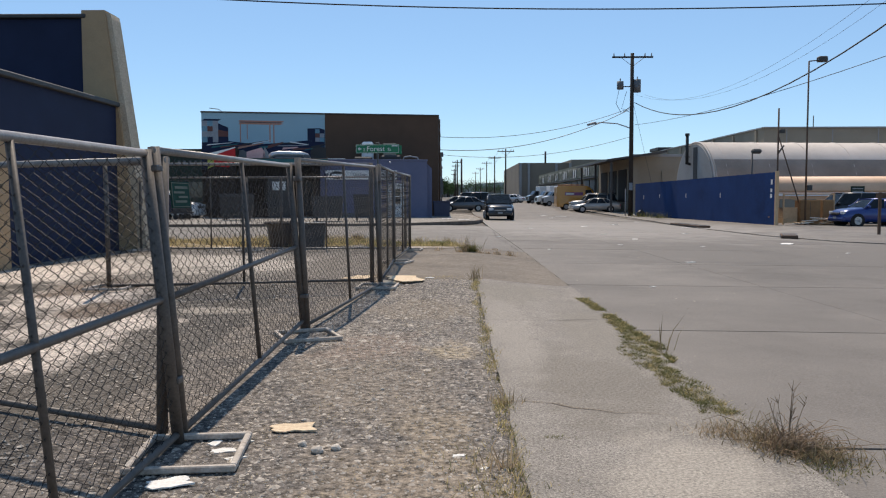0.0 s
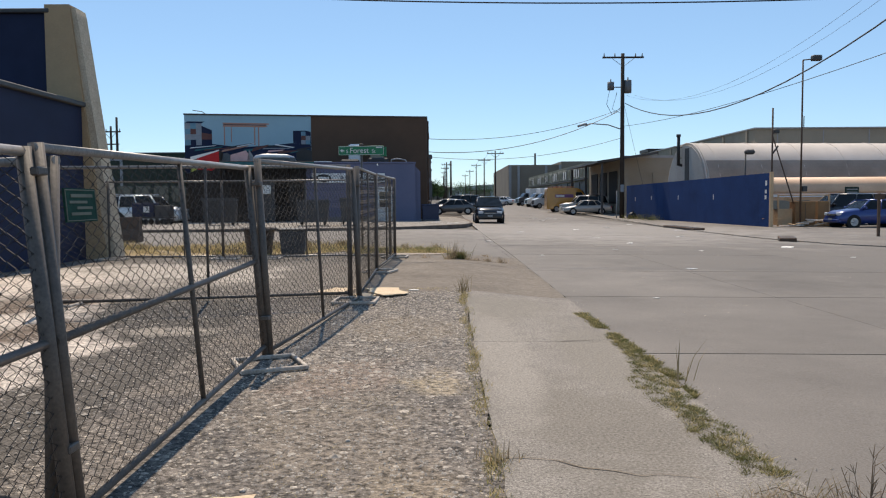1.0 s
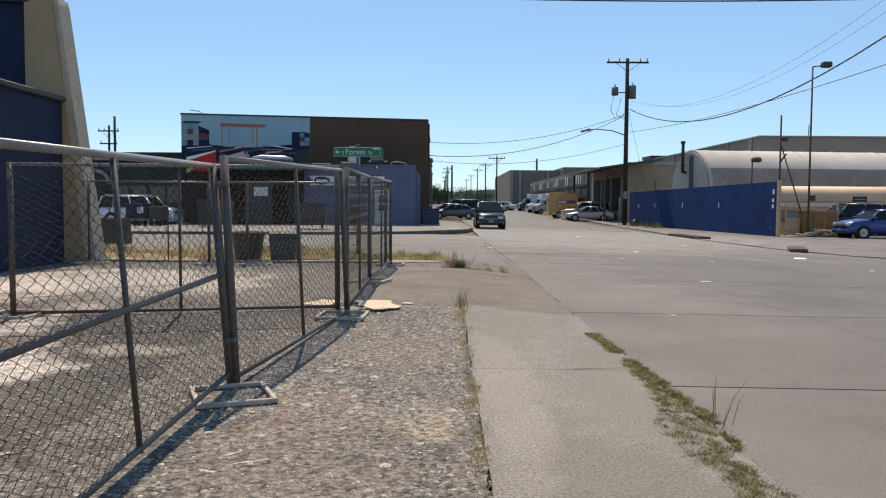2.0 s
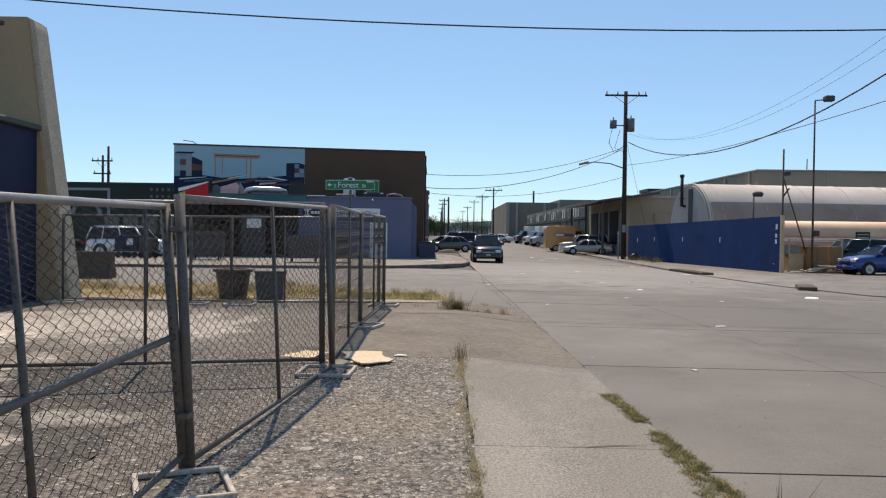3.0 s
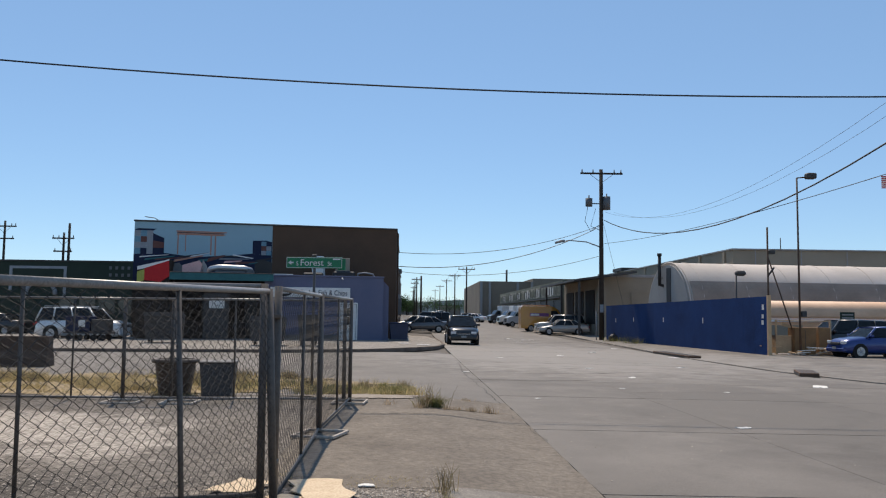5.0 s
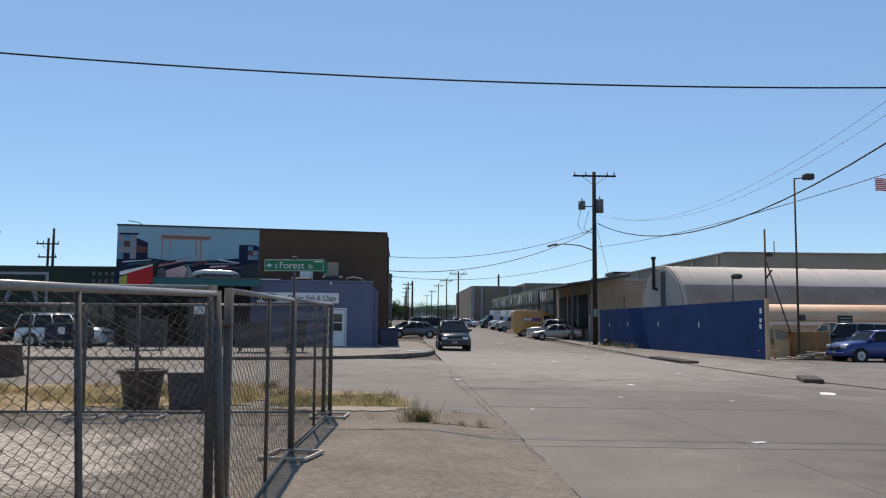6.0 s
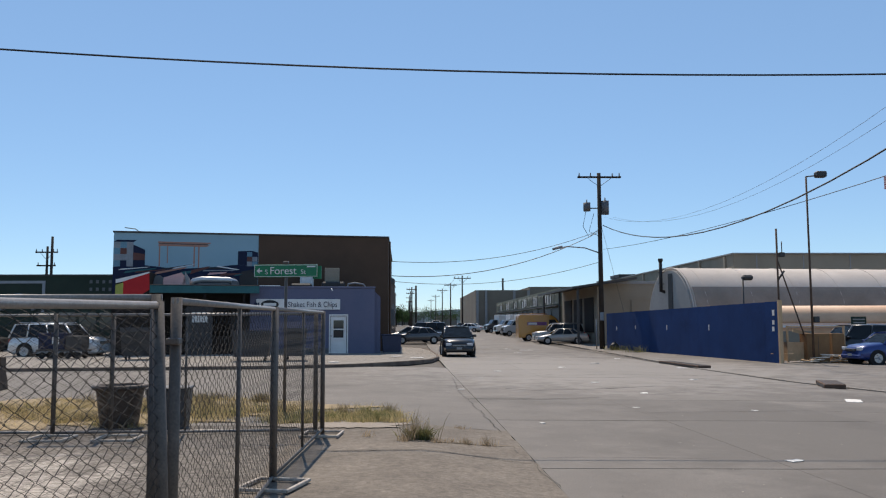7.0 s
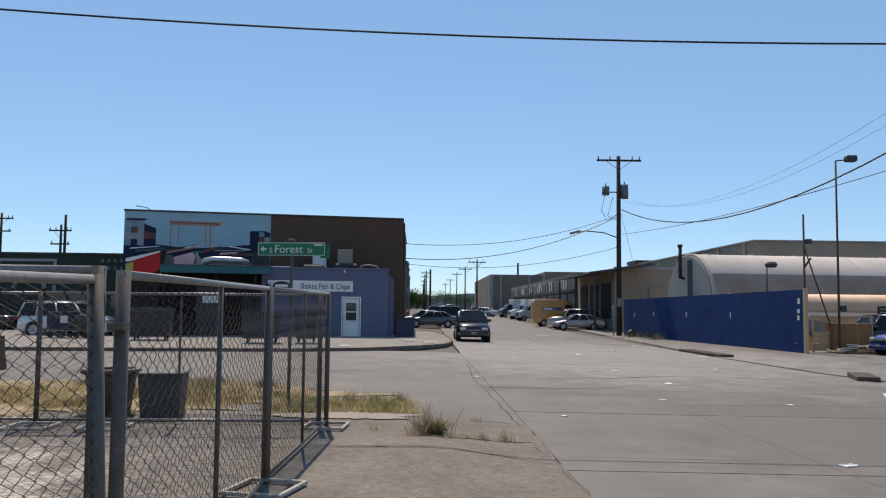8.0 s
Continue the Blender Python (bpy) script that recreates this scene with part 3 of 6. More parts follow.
# ---- the mural building and the shop before it ----
mural_m = pose(-1.07, 58.6, 0, 0, 0, 10.8)
mb = thing("mural_building", "two-storey block building, brown paint beside a pale blue mural", "building", mural_m)
W = 16.2
part("wall", prism([(-7.95, 0), (0, 0), (3.45, 19.1), (-7.95, 22)], -0.4, 7.1, "z"), "brown", mb, "brown painted block wall")
part("wall", box(-W, -7.954, 0.0, 22, -0.4, 7.1), "sky_blue", mb, "pale blue mural wall")
part("coping", box(-W - 0.05, 0.05, -0.06, 0.25, 7.104, 7.2, bevel=0.01), "dark", mb)
part("coping", prism([(-0.15, 0.26), (0.1, 0.26), (3.53, 19.15), (3.25, 19.15)], 7.104, 7.2, "z"), "dark", mb)


def mural(poly, mat, lift=0.012, name="mural_shape"):
    part(name, prism(poly, -lift, 0.0), mat, mb)
# painted shapes of the mural, thin layers of paint on render
def rect(x0, x1, z0, z1):
    return [(x0, z0), (x1, z0), (x1, z1), (x0, z1)]


CHECK = ("sky_dk", "mural_rust", "mural_grey", "navy")
for i in range(3):
    for j in range(4):
        x, z = -W + 0.02 + i * 0.36, 5.12 + j * 0.36
        mural(rect(x, x + 0.355, z, z + 0.355), CHECK[(i * 3 + j * 2 + i * j) % 4], 0.008, "mural_square")
mural([(-W, 6.56), (-15.1, 6.56), (-14.9, 6.68), (-16.0, 6.68)], "navy", 0.008)
mural([(-15.11, 5.05), (-14.45, 5.12), (-14.45, 6.12), (-15.11, 6.4)], "navy", 0.008)
mural([(-15.11, 5.5), (-14.45, 5.5), (-14.45, 5.85), (-15.11, 5.95)], "mural_rust", 0.011)
mural([(-13.75, 6.36), (-11.0, 6.34), (-10.75, 6.44), (-13.7, 6.46)], "coral", 0.010, "mural_line")
mural([(-13.75, 6.54), (-10.75, 6.52), (-10.75, 6.60), (-13.75, 6.62)], "coral", 0.010, "mural_line")
mural([(-13.7, 6.47), (-10.9, 6.45), (-10.9, 6.51), (-13.7, 6.53)], "mural_rust", 0.008, "mural_line")
for x, w_, z in ((-13.68, 0.07, 5.15), (-13.22, 0.05, 5.35), (-11.72, 0.08, 5.15), (-11.46, 0.08, 5.1)):
    mural(rect(x, x + w_, z, 6.36), "coral", 0.010, "mural_line")
mural([(-9.15, 5.3), (-7.97, 5.2), (-7.97, 6.05), (-8.3, 6.15), (-9.15, 6.12)], "navy", 0.008)
for i, j, c in ((0, 0, "mural_grey"), (1, 1, "mural_grey"), (1, 0, "sky_dk"), (0, 1, "mural_rust"), (0, 2, "sky_dk"), (1, 2, "navy")):
    mural(rect(-8.62 + i * 0.31, -8.62 + i * 0.31 + 0.3, 5.22 + j * 0.29, 5.50 + j * 0.29), c, 0.012, "mural_square")
# near-black field over the mural wall below 3.28 m
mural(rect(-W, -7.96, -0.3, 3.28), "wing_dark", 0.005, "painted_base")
mural([(-W, 5.1), (-14.4, 5.2), (-12.6, 5.0), (-10.5, 5.15), (-9.2, 5.3), (-7.97, 5.2), (-7.97, 3.285), (-W, 3.285)], "navy", 0.004)
# slanting painted blades over the dark field, fanning out to both sides
FAN = [("white", -15.9, 4.9, -14.3, 5.12, 0.05), ("teal", -15.6, 4.72, -13.9, 5.06, 0.08), ("mural_rust", -15.0, 4.75, -13.4, 4.98, 0.06), ("coral", -13.9, 4.66, -12.2, 5.14, 0.10), ("black", -13.6, 4.9, -11.9, 5.30, 0.07),
       ("white", -12.9, 5.0, -11.7, 5.32, 0.05), ("teal", -12.5, 4.65, -11.3, 5.0, 0.12), ("mural_rust", -11.9, 4.7, -10.9, 5.2, 0.16), ("black", -11.3, 5.02, -9.3, 5.12, 0.06), ("mural_grey", -11.2, 4.88, -9.4, 4.98, 0.05),
       ("pink", -10.9, 4.66, -9.9, 4.86, 0.09), ("white", -10.4, 5.16, -9.2, 5.02, 0.04), ("mural_rust", -10.2, 4.62, -8.9, 4.8, 0.1), ("teal", -9.4, 4.6, -8.2, 4.9, 0.06), ("black", -9.0, 4.75, -7.99, 5.1, 0.1)]
for k, (mat, x0, z0, x1, z1, w_) in enumerate(FAN):
    mural([(x0, z0), (x1, z1 - w_), (x1 + 0.15, z1), (x0 + 0.1, z0 + w_ * 1.6)], mat, 0.014 + 0.002 * (k % 4), "mural_blade")
# low flat-roofed wing with a teal fascia before the mural
M["duct_metal"] = material("bright_duct_metal", (0.55, 0.55, 0.56), (0.42, 0.42, 0.43), 0.3, 0.6, scale=2, fine=20, bump=0.02)
low = thing("market_wing", "low dark open-fronted wing with a teal fascia", "building", mural_m)
part("roof", box(-13.7, -7.9, -3.6, -0.05, 3.60, 3.75), "dark", low)
part("fascia", box(-13.72, -7.9, -3.72, -3.604, 3.45, 3.86, bevel=0.01), "teal", low, "teal painted fascia board")
part("fascia_cap", box(-13.72, -7.9, -3.75, -3.58, 3.863, 3.90, bevel=0.008), "dark", low)
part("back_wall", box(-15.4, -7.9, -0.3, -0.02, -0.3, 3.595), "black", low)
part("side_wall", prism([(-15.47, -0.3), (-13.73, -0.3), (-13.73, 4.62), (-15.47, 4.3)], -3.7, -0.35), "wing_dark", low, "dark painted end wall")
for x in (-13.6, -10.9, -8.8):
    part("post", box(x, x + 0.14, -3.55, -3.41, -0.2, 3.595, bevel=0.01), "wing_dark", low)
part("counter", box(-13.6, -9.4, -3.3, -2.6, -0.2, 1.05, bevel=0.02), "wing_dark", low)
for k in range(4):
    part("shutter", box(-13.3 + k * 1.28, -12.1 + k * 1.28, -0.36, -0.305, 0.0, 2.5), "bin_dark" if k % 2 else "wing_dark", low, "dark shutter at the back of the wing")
for k, (poly, mat) in enumerate((
        ([(-15.47, 3.2), (-15.08, 3.38), (-15.08, 4.0), (-15.47, 3.86)], "lime"), ([(-15.08, 3.38), (-14.2, 3.3), (-13.73, 3.62), (-13.76, 4.5), (-15.08, 4.24)], "red"),
        ([(-15.47, 3.96), (-15.1, 4.05), (-13.75, 4.53), (-13.75, 4.60), (-15.47, 4.16)], "white"), ([(-15.47, 4.17), (-14.0, 4.53), (-14.0, 4.57), (-15.47, 4.28)], "navy"))):
    part("painted_shape", prism(poly, -3.715 - 0.004 * k, -3.70), mat, low)
# stylised hoods and fins standing on the wing roof
for poly, mat in (([(-13.66, 3.86), (-13.1, 3.86), (-13.1, 4.3), (-13.3, 4.46), (-13.55, 4.42)], "grey_dark"), ([(-13.14, 3.9), (-12.9, 3.88), (-11.9, 3.88), (-11.95, 4.36), (-12.15, 4.62), (-13.1, 4.33)], "pink"),
                  ([(-12.1, 3.88), (-11.7, 3.88), (-11.72, 4.3), (-11.95, 4.66)], "grey"), ([(-9.0, 3.88), (-8.0, 3.88), (-8.0, 4.6), (-8.5, 4.75), (-9.0, 4.5)], "black"), ([(-9.5, 3.88), (-9.05, 3.88), (-9.05, 4.15), (-9.4, 4.2)], "grey_dark")):
    part("roof_sign", prism(poly, -2.9, -2.75), mat, low)
part("duct", tube([(-11.7, -2.4, 3.98), (-11.5, -2.4, 4.18), (-11.1, -2.4, 4.27), (-9.6, -2.4, 4.24), (-9.25, -2.4, 4.14), (-9.12, -2.4, 3.9)], 0.17, 12), "duct_metal", low, "bright curved roof duct")
part("duct_base", box(-11.3, -9.5, -2.55, -2.25, 3.755, 4.08, bevel=0.05), "grey_dark", low)

shop_m = pose(-1.75, 54.9, 0, 0, 0, 7)
shop = thing("fish_shop", "small periwinkle-blue takeaway with a white door and sign", "shop", shop_m)
SW, SH = 7.05, 3.78
for a, b, c in ((-SW, -2.55, -0.2), (-1.6, 0, -0.2), (-2.549, -1.601, 2.2)):
    part("wall", box(a, b, 0, 3.0, c, SH), "periwinkle", shop)
part("side_wall", prism([(0.004, -0.2), (0.004, SH - 0.15), (0.35, SH - 0.5), (0.35, -0.2)], 0.3, 3.0), "periwinkle", shop)
part("parapet", box(-SW - 0.04, 0.04, -0.05, 0.12, SH + 0.004, SH + 0.1, bevel=0.01), "periwinkle", shop)
door = part("door", box(-2.53, -1.62, 0.03, 0.09, 0.0, 2.18, bevel=0.01), "white", shop, "white painted door")
part("pane", box(-2.36, -1.79, 0.005, 0.028, 0.95, 1.95), "glass", door)
for z in (0.9, 1.43, 1.97):
    part("sash_bar", box(-2.4, -1.75, -0.01, 0.004, z - 0.03, z + 0.03), "white", door)
part("handle", box(-2.49, -2.45, -0.03, 0.028, 1.0, 1.1, bevel=0.005), "rim", door)
sb = part("sign_board", box(-6.7, -2.0, -0.1, -0.053, 2.55, 3.15, bevel=0.01), "white", shop, "white sign board")


def lettering(text, size, m, mat, parent, name="lettering"):
    c = bpy.data.curves.new(name, 'FONT')
    c.body, c.size, c.extrude = text, size, 0.004
    c.align_x, c.align_y = 'CENTER', 'CENTER'
    tmp = bpy.data.objects.new("tmp", c)
    scene.collection.objects.link(tmp)
    me = bpy.data.meshes.new_from_object(tmp.evaluated_get(bpy.context.evaluated_depsgraph_get()))
    bpy.data.objects.remove(tmp)
    me.materials.clear()
    me.materials.append(M[mat])
    o = part(name, me, mat, parent)
    o.matrix_local = m
    return o


lettering("Shakes Fish & Chips", 0.44, pose(-3.55, -0.108, 2.83, 90, 0, 0) @ Matrix.Diagonal((0.78, 1, 1, 1)), "navy", sb)
part("logo", tube([(-5.95, -0.115, 2.84), (-5.95, -0.101, 2.84)], 0.25, 20), "black", sb, "dark oval emblem").matrix_local = Matrix.Translation((-5.95, 0, 0)) @ Matrix.Diagonal((2.0, 1, 1, 1)) @ Matrix.Translation((5.95, 0, 0))
part("logo_bar", box(-6.3, -5.6, -0.13, -0.117, 2.77, 2.92), "white", sb)
for x in (-6.8, -6.7, -6.6):
    part("lettering_bar", box(x, x + 0.07, -0.108, -0.101, 2.7, 2.95), "navy", sb)
part("lamp", tube([(-2.5, -0.05, SH - 0.1), (-2.5, -0.25, SH - 0.05), (-2.45, -0.4, SH - 0.15)], 0.03, 6), "white", shop)
part("vent", box(-2.85, -2.0, 1.2, 1.9, SH + 0.3, SH + 1.25, bevel=0.02), "cream", shop, "tan rooftop air unit")
part("vent", box(-3.05, -1.7, 0.6, 1.15, SH + 0.01, SH + 0.42, bevel=0.1), "black", shop, "black rooftop vent")
part("vent", box(-3.0, -1.9, 1.16, 1.95, SH - 0.1, SH + 0.29, bevel=0.02), "dark", shop)
part("vent", box(-4.85, -3.6, 0.8, 1.6, SH + 0.01, SH + 0.32, bevel=0.1), "black", shop)
part("vent", box(-4.3, -3.5, 1.7, 2.4, SH - 0.1, SH + 1.38, bevel=0.12), "white", shop, "white domed rooftop unit")
part("flashing", box(-6.8, -5.4, -0.06, 0.1, SH + 0.104, SH + 0.15), "white", shop, "white roof flashing")
part("roof_pipe", tube([(-1.55, 0.9, SH), (-1.5, 0.9, SH + 0.3), (-1.1, 0.9, SH + 0.36), (-0.6, 0.9, SH + 0.28), (-0.4, 0.9, SH)], 0.05, 6), "grey", shop)
for x in (-6.5, -5.2, -3.9, -0.9):
    part("seam", box(x, x + 0.025, -0.008, -0.002, 0.0, SH - 0.05), "periwinkle", shop)
part("plinth", box(-SW, -2.56, -0.03, -0.002, -0.2, 0.35), "grey_dark", shop, "grubby dark plinth band")
part("door_frame", box(-2.62, -2.552, -0.04, -0.002, 0.0, 2.28), "white", shop)
part("door_frame", box(-1.598, -1.53, -0.04, -0.002, 0.0, 2.28), "white", shop)
part("door_frame", box(-2.55, -1.6, -0.04, -0.002, 2.2, 2.28), "white", shop)

# ---- the green building ----
gb = thing("green_building", "dark green single-storey building with white trim", "building", pose(-17.5, 63, 0))
part("wall", box(-11.5, 0.3, 0, 12, -0.3, 5.0), "green_wall", gb)
part("coping", box(-11.6, 0.35, -0.06, 0.3, 5.004, 5.1), "dark", gb)
for a, b, c, d in ((-10.4, -6.5, 4.5, 4.68), (-10.4, -10.2, 3.0, 4.499), (-6.7, -6.5, 2.6, 4.499)):
    part("trim", box(a, b, -0.03, -0.002, c, d), "mural_grey", gb)
part("arch", tube([(-8.2 + 1.0 * math.cos(radians(k)), -0.03, 2.7 + 1.0 * math.sin(radians(k))) for k in range(0, 181, 15)], 0.16, 6), "mural_grey", gb, "pale painted arch")
for r in range(2):
    for k in range(6 - r):
        part("lettering_bar", box(-3.6 + k * 0.42, -3.42 + k * 0.42, -0.02, -0.002, 4.5 - r * 0.5, 4.72 - r * 0.5), "grey_dark", gb)
for k in range(5):
    part("window", box(-6.9 + k * 1.35, -5.8 + k * 1.35, -0.03, -0.002, 1.4, 2.6), "glass", gb)

# ---- blue wall ----
bw0, bw1 = Vector((17.8, 45.6)), Vector((15.62, 70.8))
bl = (bw1 - bw0).length
blue = thing("blue_wall", "tall wall of cobalt-blue painted plywood sheets", "wall", pose(17.8, 45.6, 0, 0, 0, math.degrees(math.atan2(bw1.y - bw0.y, bw1.x - bw0.x))))
NS = 20
for k in range(NS):
    a, b = bl * k / NS, bl * (k + 1) / NS
    part("sheet", box(a + 0.003, b - 0.003, -0.03 - 0.004 * (k % 2), 0.03, -0.22, 2.72 - 0.012 * k), "blue_wall", blue)
part("end_post", box(-0.14, -0.002, -0.09, 0.08, -0.3, 2.78), "plywood", blue, "raw wooden end post")
for x, z0, z1 in ((0.35, 2.05, 2.32), (0.38, 1.62, 1.82), (0.4, 1.3, 1.52), (7.4, 1.3, 1.62), (13.4, 1.3, 1.6), (19, 1.3, 1.58), (22.9, 1.2, 1.5)):
    part("notice", box(x, x + 0.2 if x < 1 else x + 0.1, 0.032, 0.04, z0, z1), "litter", blue, "small white notice")

# ---- quonset roof, warehouse, canopy building, far buildings ----
def half_round(x0, x1, cy, cz, r, n=24, base=None):
    pts = [(cy + r * math.cos(radians(a)), cz + r * math.sin(radians(a))) for a in [180 * i / n for i in range(n + 1)]]
    if base is not None:
        pts = [(cy + r, base)] + pts + [(cy - r, base)]
    return prism(pts, x0, x1, "x")


qh = thing("arched_warehouse", "long pale warehouse with a weathered half-round roof", "warehouse", pose(20.55, 70, 0.15, 0, 0, 6))
QR, QZ = 4.14, 1.68
bm = half_round(0, 44, 0, QZ, QR, base=-0.5)
for f in bm.faces:
    f.smooth = abs(f.normal.x) < 0.5 and f.normal.z > 0.05
part("shell", bm, "roof_pale", qh)
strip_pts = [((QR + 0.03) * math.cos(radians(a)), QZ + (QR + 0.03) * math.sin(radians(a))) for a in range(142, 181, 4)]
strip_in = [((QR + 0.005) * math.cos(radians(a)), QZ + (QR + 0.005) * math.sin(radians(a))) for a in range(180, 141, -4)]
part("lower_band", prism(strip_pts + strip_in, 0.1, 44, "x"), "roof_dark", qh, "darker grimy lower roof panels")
part("end_wall", half_round(-0.25, -0.004, 0, QZ, 3.95, base=-0.4), "end_panel", qh, "pale grey curved end wall")
part("end_trim", tube([(-0.13, QR * math.cos(radians(a)), QZ + QR * math.sin(radians(a))) for a in range(0, 181, 9)], 0.06, 6), "roof_pale", qh, "rolled roof edge")
# thin dark sheet that draws the flue's shadow on the end wall
part("flue_shadow", box(-0.29, -0.254, -0.75, 0.05, -0.3, QZ + 3.7), "dark", qh, "dark tall strip standing in for the flue's shadow")
for x in range(12):
    part("roof_seam", tube([(1 + x * 3.6, (QR + 0.02) * math.cos(radians(a)), QZ + (QR + 0.02) * math.sin(radians(a))) for a in range(180, 59, -10)], 0.024, 5), "roof_pale", qh)
part("flue", tube([(-0.55, 0.75, 4.0), (-0.55, 0.75, 6.45)], 0.14, 8), "black", qh, "black stove flue")
part("flue_cap", tube([(-0.55, 0.75, 6.4), (-0.55, 0.75, 6.62)], 0.2, 8), "black", qh)
part("flue_elbow", tube([(-0.55, 0.75, 4.1), (-0.2, 0.75, 4.0)], 0.12, 8), "black", qh)
for z in (4.6, 5.5):
    part("flue_bracket", box(-0.75, -0.3, 0.68, 0.82, z, z + 0.06), "dark", qh)

wh = thing("warehouse", "large cream block warehouse with a flat parapet", "warehouse")
part("wall", box(35.5, 110, 95, 170, -0.3, 9.2), "cream", wh)
part("coping", box(35.35, 110, 94.8, 95.2, 9.204, 9.35), "grey", wh)
part("coping", box(35.35, 35.7, 95.3, 170, 9.204, 9.35), "grey", wh)
for k in range(9):
    part("pilaster", box(35.3, 35.496, 97 + k * 8, 97.5 + k * 8, -0.3, 9.1), "cream", wh)
part("roof_box", box(58, 66, 100, 108, 9.21, 10.1), "dark", wh)
part("mast", tube([(43.2, 100, 9.2), (43.2, 100, 11.1)], 0.06, 6), "dark", wh)
for k in range(9):
    part("panel_joint", box(38 + k * 5.2, 38.12 + k * 5.2, 94.96, 94.996, -0.3, 9.15), "grey", wh)
part("low_parapet", box(57.5, 80, 94.6, 94.95, 5.0, 6.9), "grey_dark", wh, "dark lower roof edge")
for x in (61.5, 63.6):
    part("roof_fan", box(x, x + 1.3, 94.2, 95.0, 8.1, 8.9, bevel=0.1), "grey_dark", wh, "wall-mounted fan housing")
part("roof_unit", box(35, 40, 142, 148, 9.36, 9.9), "black", wh)

cb = thing("dock_building", "cream block building with a dark loading canopy", "building")
part("wall", box(17.6, 34.5, 82, 100, -0.2, 5.35), "cream", cb)
part("parapet", box(17.5, 34.6, 81.9, 82.3, 5.354, 5.6), "grey", cb)
part("canopy", prism([(14.7, 5.0), (20.5, 5.85), (20.5, 5.65), (14.7, 4.82)], 79.5, 99.5), "dark", cb, "dark sloping loading-dock canopy")
for y in (80.0, 89.0, 98.5):
    part("canopy_post", box(15.2, 15.4, y, y + 0.2, -0.2, 4.85), "dark", cb)
part("pier", box(17.3, 18.1, 81.2, 81.89, -0.2, 5.0), "cream", cb)
part("string_course", box(18.2, 34.5, 81.93, 81.996, 3.9, 4.05), "cream", cb)
for k in range(4):
    part("pilaster", box(20.6 + k * 3.6, 20.9 + k * 3.6, 81.9, 81.997, -0.2, 3.89), "cream", cb)
# door openings coloured near-black to hold the shade under the canopy
for k in range(3):
    part("dock_door", box(17.53, 17.596, 84 + k * 5.2, 88 + k * 5.2, 0.9, 4.2), "wing_dark", cb)

fb = thing("far_warehouse", "distant grey-beige warehouse with pilasters and a flat roof", "warehouse", pose(2.6, 0, 0.8))
part("wall", box(11.5, 22.5, 178, 230, -1, 8.0), "cream_far", fb)
part("wall", box(22.504, 42, 176, 230, -1, 8.6), "cream_far", fb)
for x in (11.6, 13.4, 19.3, 22.0, 27):
    part("pilaster", box(x, x + 0.5, 177.7 if x < 22 else 175.7, 177.996 if x < 22 else 175.996, -1, 7.9), "grey", fb)
part("pipe", tube([(17.3, 179, 7.9), (17.3, 179, 10.5)], 0.2, 6), "dark", fb)
part("door", box(16.2, 18, 177.9, 177.996, -0.5, 2.6), "dark", fb)
gw = thing("painted_shed", "long low shed with pale graffiti-covered upper wall", "shed", pose(0, 0, 0.3))
part("wall", box(17.8, 30, 102, 172, -0.5, 5.6), "shed_sage", gw)
part("eave", box(17.3, 17.79, 102, 172, 3.5, 3.62), "dark", gw)
for k in range(13):
    y0 = 102.6 + k * 5.3
    part("panel", box(17.7, 17.796, y0, y0 + 4.6, 3.8, 5.3), ("shed_pale", "shed_pale", "shed_sage", "shed_pale", "shed_pale")[(k * 3 + k // 4) % 5], gw, "pale graffiti-covered panel")
    part("opening", box(17.7, 17.796, y0, y0 + 4.6, 0.2, 3.3), "dark", gw)
    for i in range(5):
        h0, h1 = 3.86 + 0.1 * ((k + i) % 3), 5.1 - 0.13 * ((2 * k + i) % 3)
        part("painted_bar", box(17.66, 17.696, y0 + 0.12 + i * 0.9, y0 + 0.72 + i * 0.9 - 0.1 * (i % 2), h0, h1), ("shed_sage", "litter", "shed_sage", "dark")[(k + 2 * i) % 4], gw, "faded spray-painted letter shape")

# distant buildings and trees that close the street
for k in range(16):
    x0 = -95 + k * 14 + random.uniform(-3, 3)
    y0 = 420 + random.uniform(0, 120)
    if -2 < x0 < 12:
        y0 += 160
    d = thing("distant_building", "hazy distant low industrial building", "building", pose(x0, y0, 1.4), "distant buildings")
    h = random.uniform(5, 9)
    part("wall", box(0, 12, 0, 20, -0.5, h), ("cream_far", "grey")[k % 2], d)
    part("coping", box(-0.2, 12.2, -0.2, 0.3, h + 0.01, h + 0.4), "dark", d)
for k, (x0, y0, h) in enumerate(((-3.3, 79, 5.6), (-1.65, 96, 6.6), (-1.9, 119, 6.3))):
    d = thing("side_building", "plain brown building along the street", "building", pose(0, 0, 0))
    part("wall", box(-25, x0, y0, y0 + (16 if k == 0 else 22), -0.3, h), "brown" if k else "cream_far", d)
    part("coping", box(-25, x0 + 0.1, y0 - 0.1, y0 + (16 if k == 0 else 22), h + 0.01, h + 0.15), "dark", d)
    for i in range(3):
        part("window", box(x0 + 0.004, x0 + 0.05, y0 + 2 + i * 4.6, y0 + 4.2 + i * 4.6, 1.2, 3.0), "glass", d)
        part("wall_box", box(x0 + 0.004, x0 + 0.25, y0 + 1.0 + i * 5.0, y0 + 1.4 + i * 5.0, 3.4, 3.9), "grey", d)

# ---- utility poles and wires ----
def catenary(a, b, sag, n=24):
    a, b = Vector(a), Vector(b)
    return [a.lerp(b, i / n) - Vector((0, 0, sag * 4 * (i / n) * (1 - i / n))) for i in range(n + 1)]


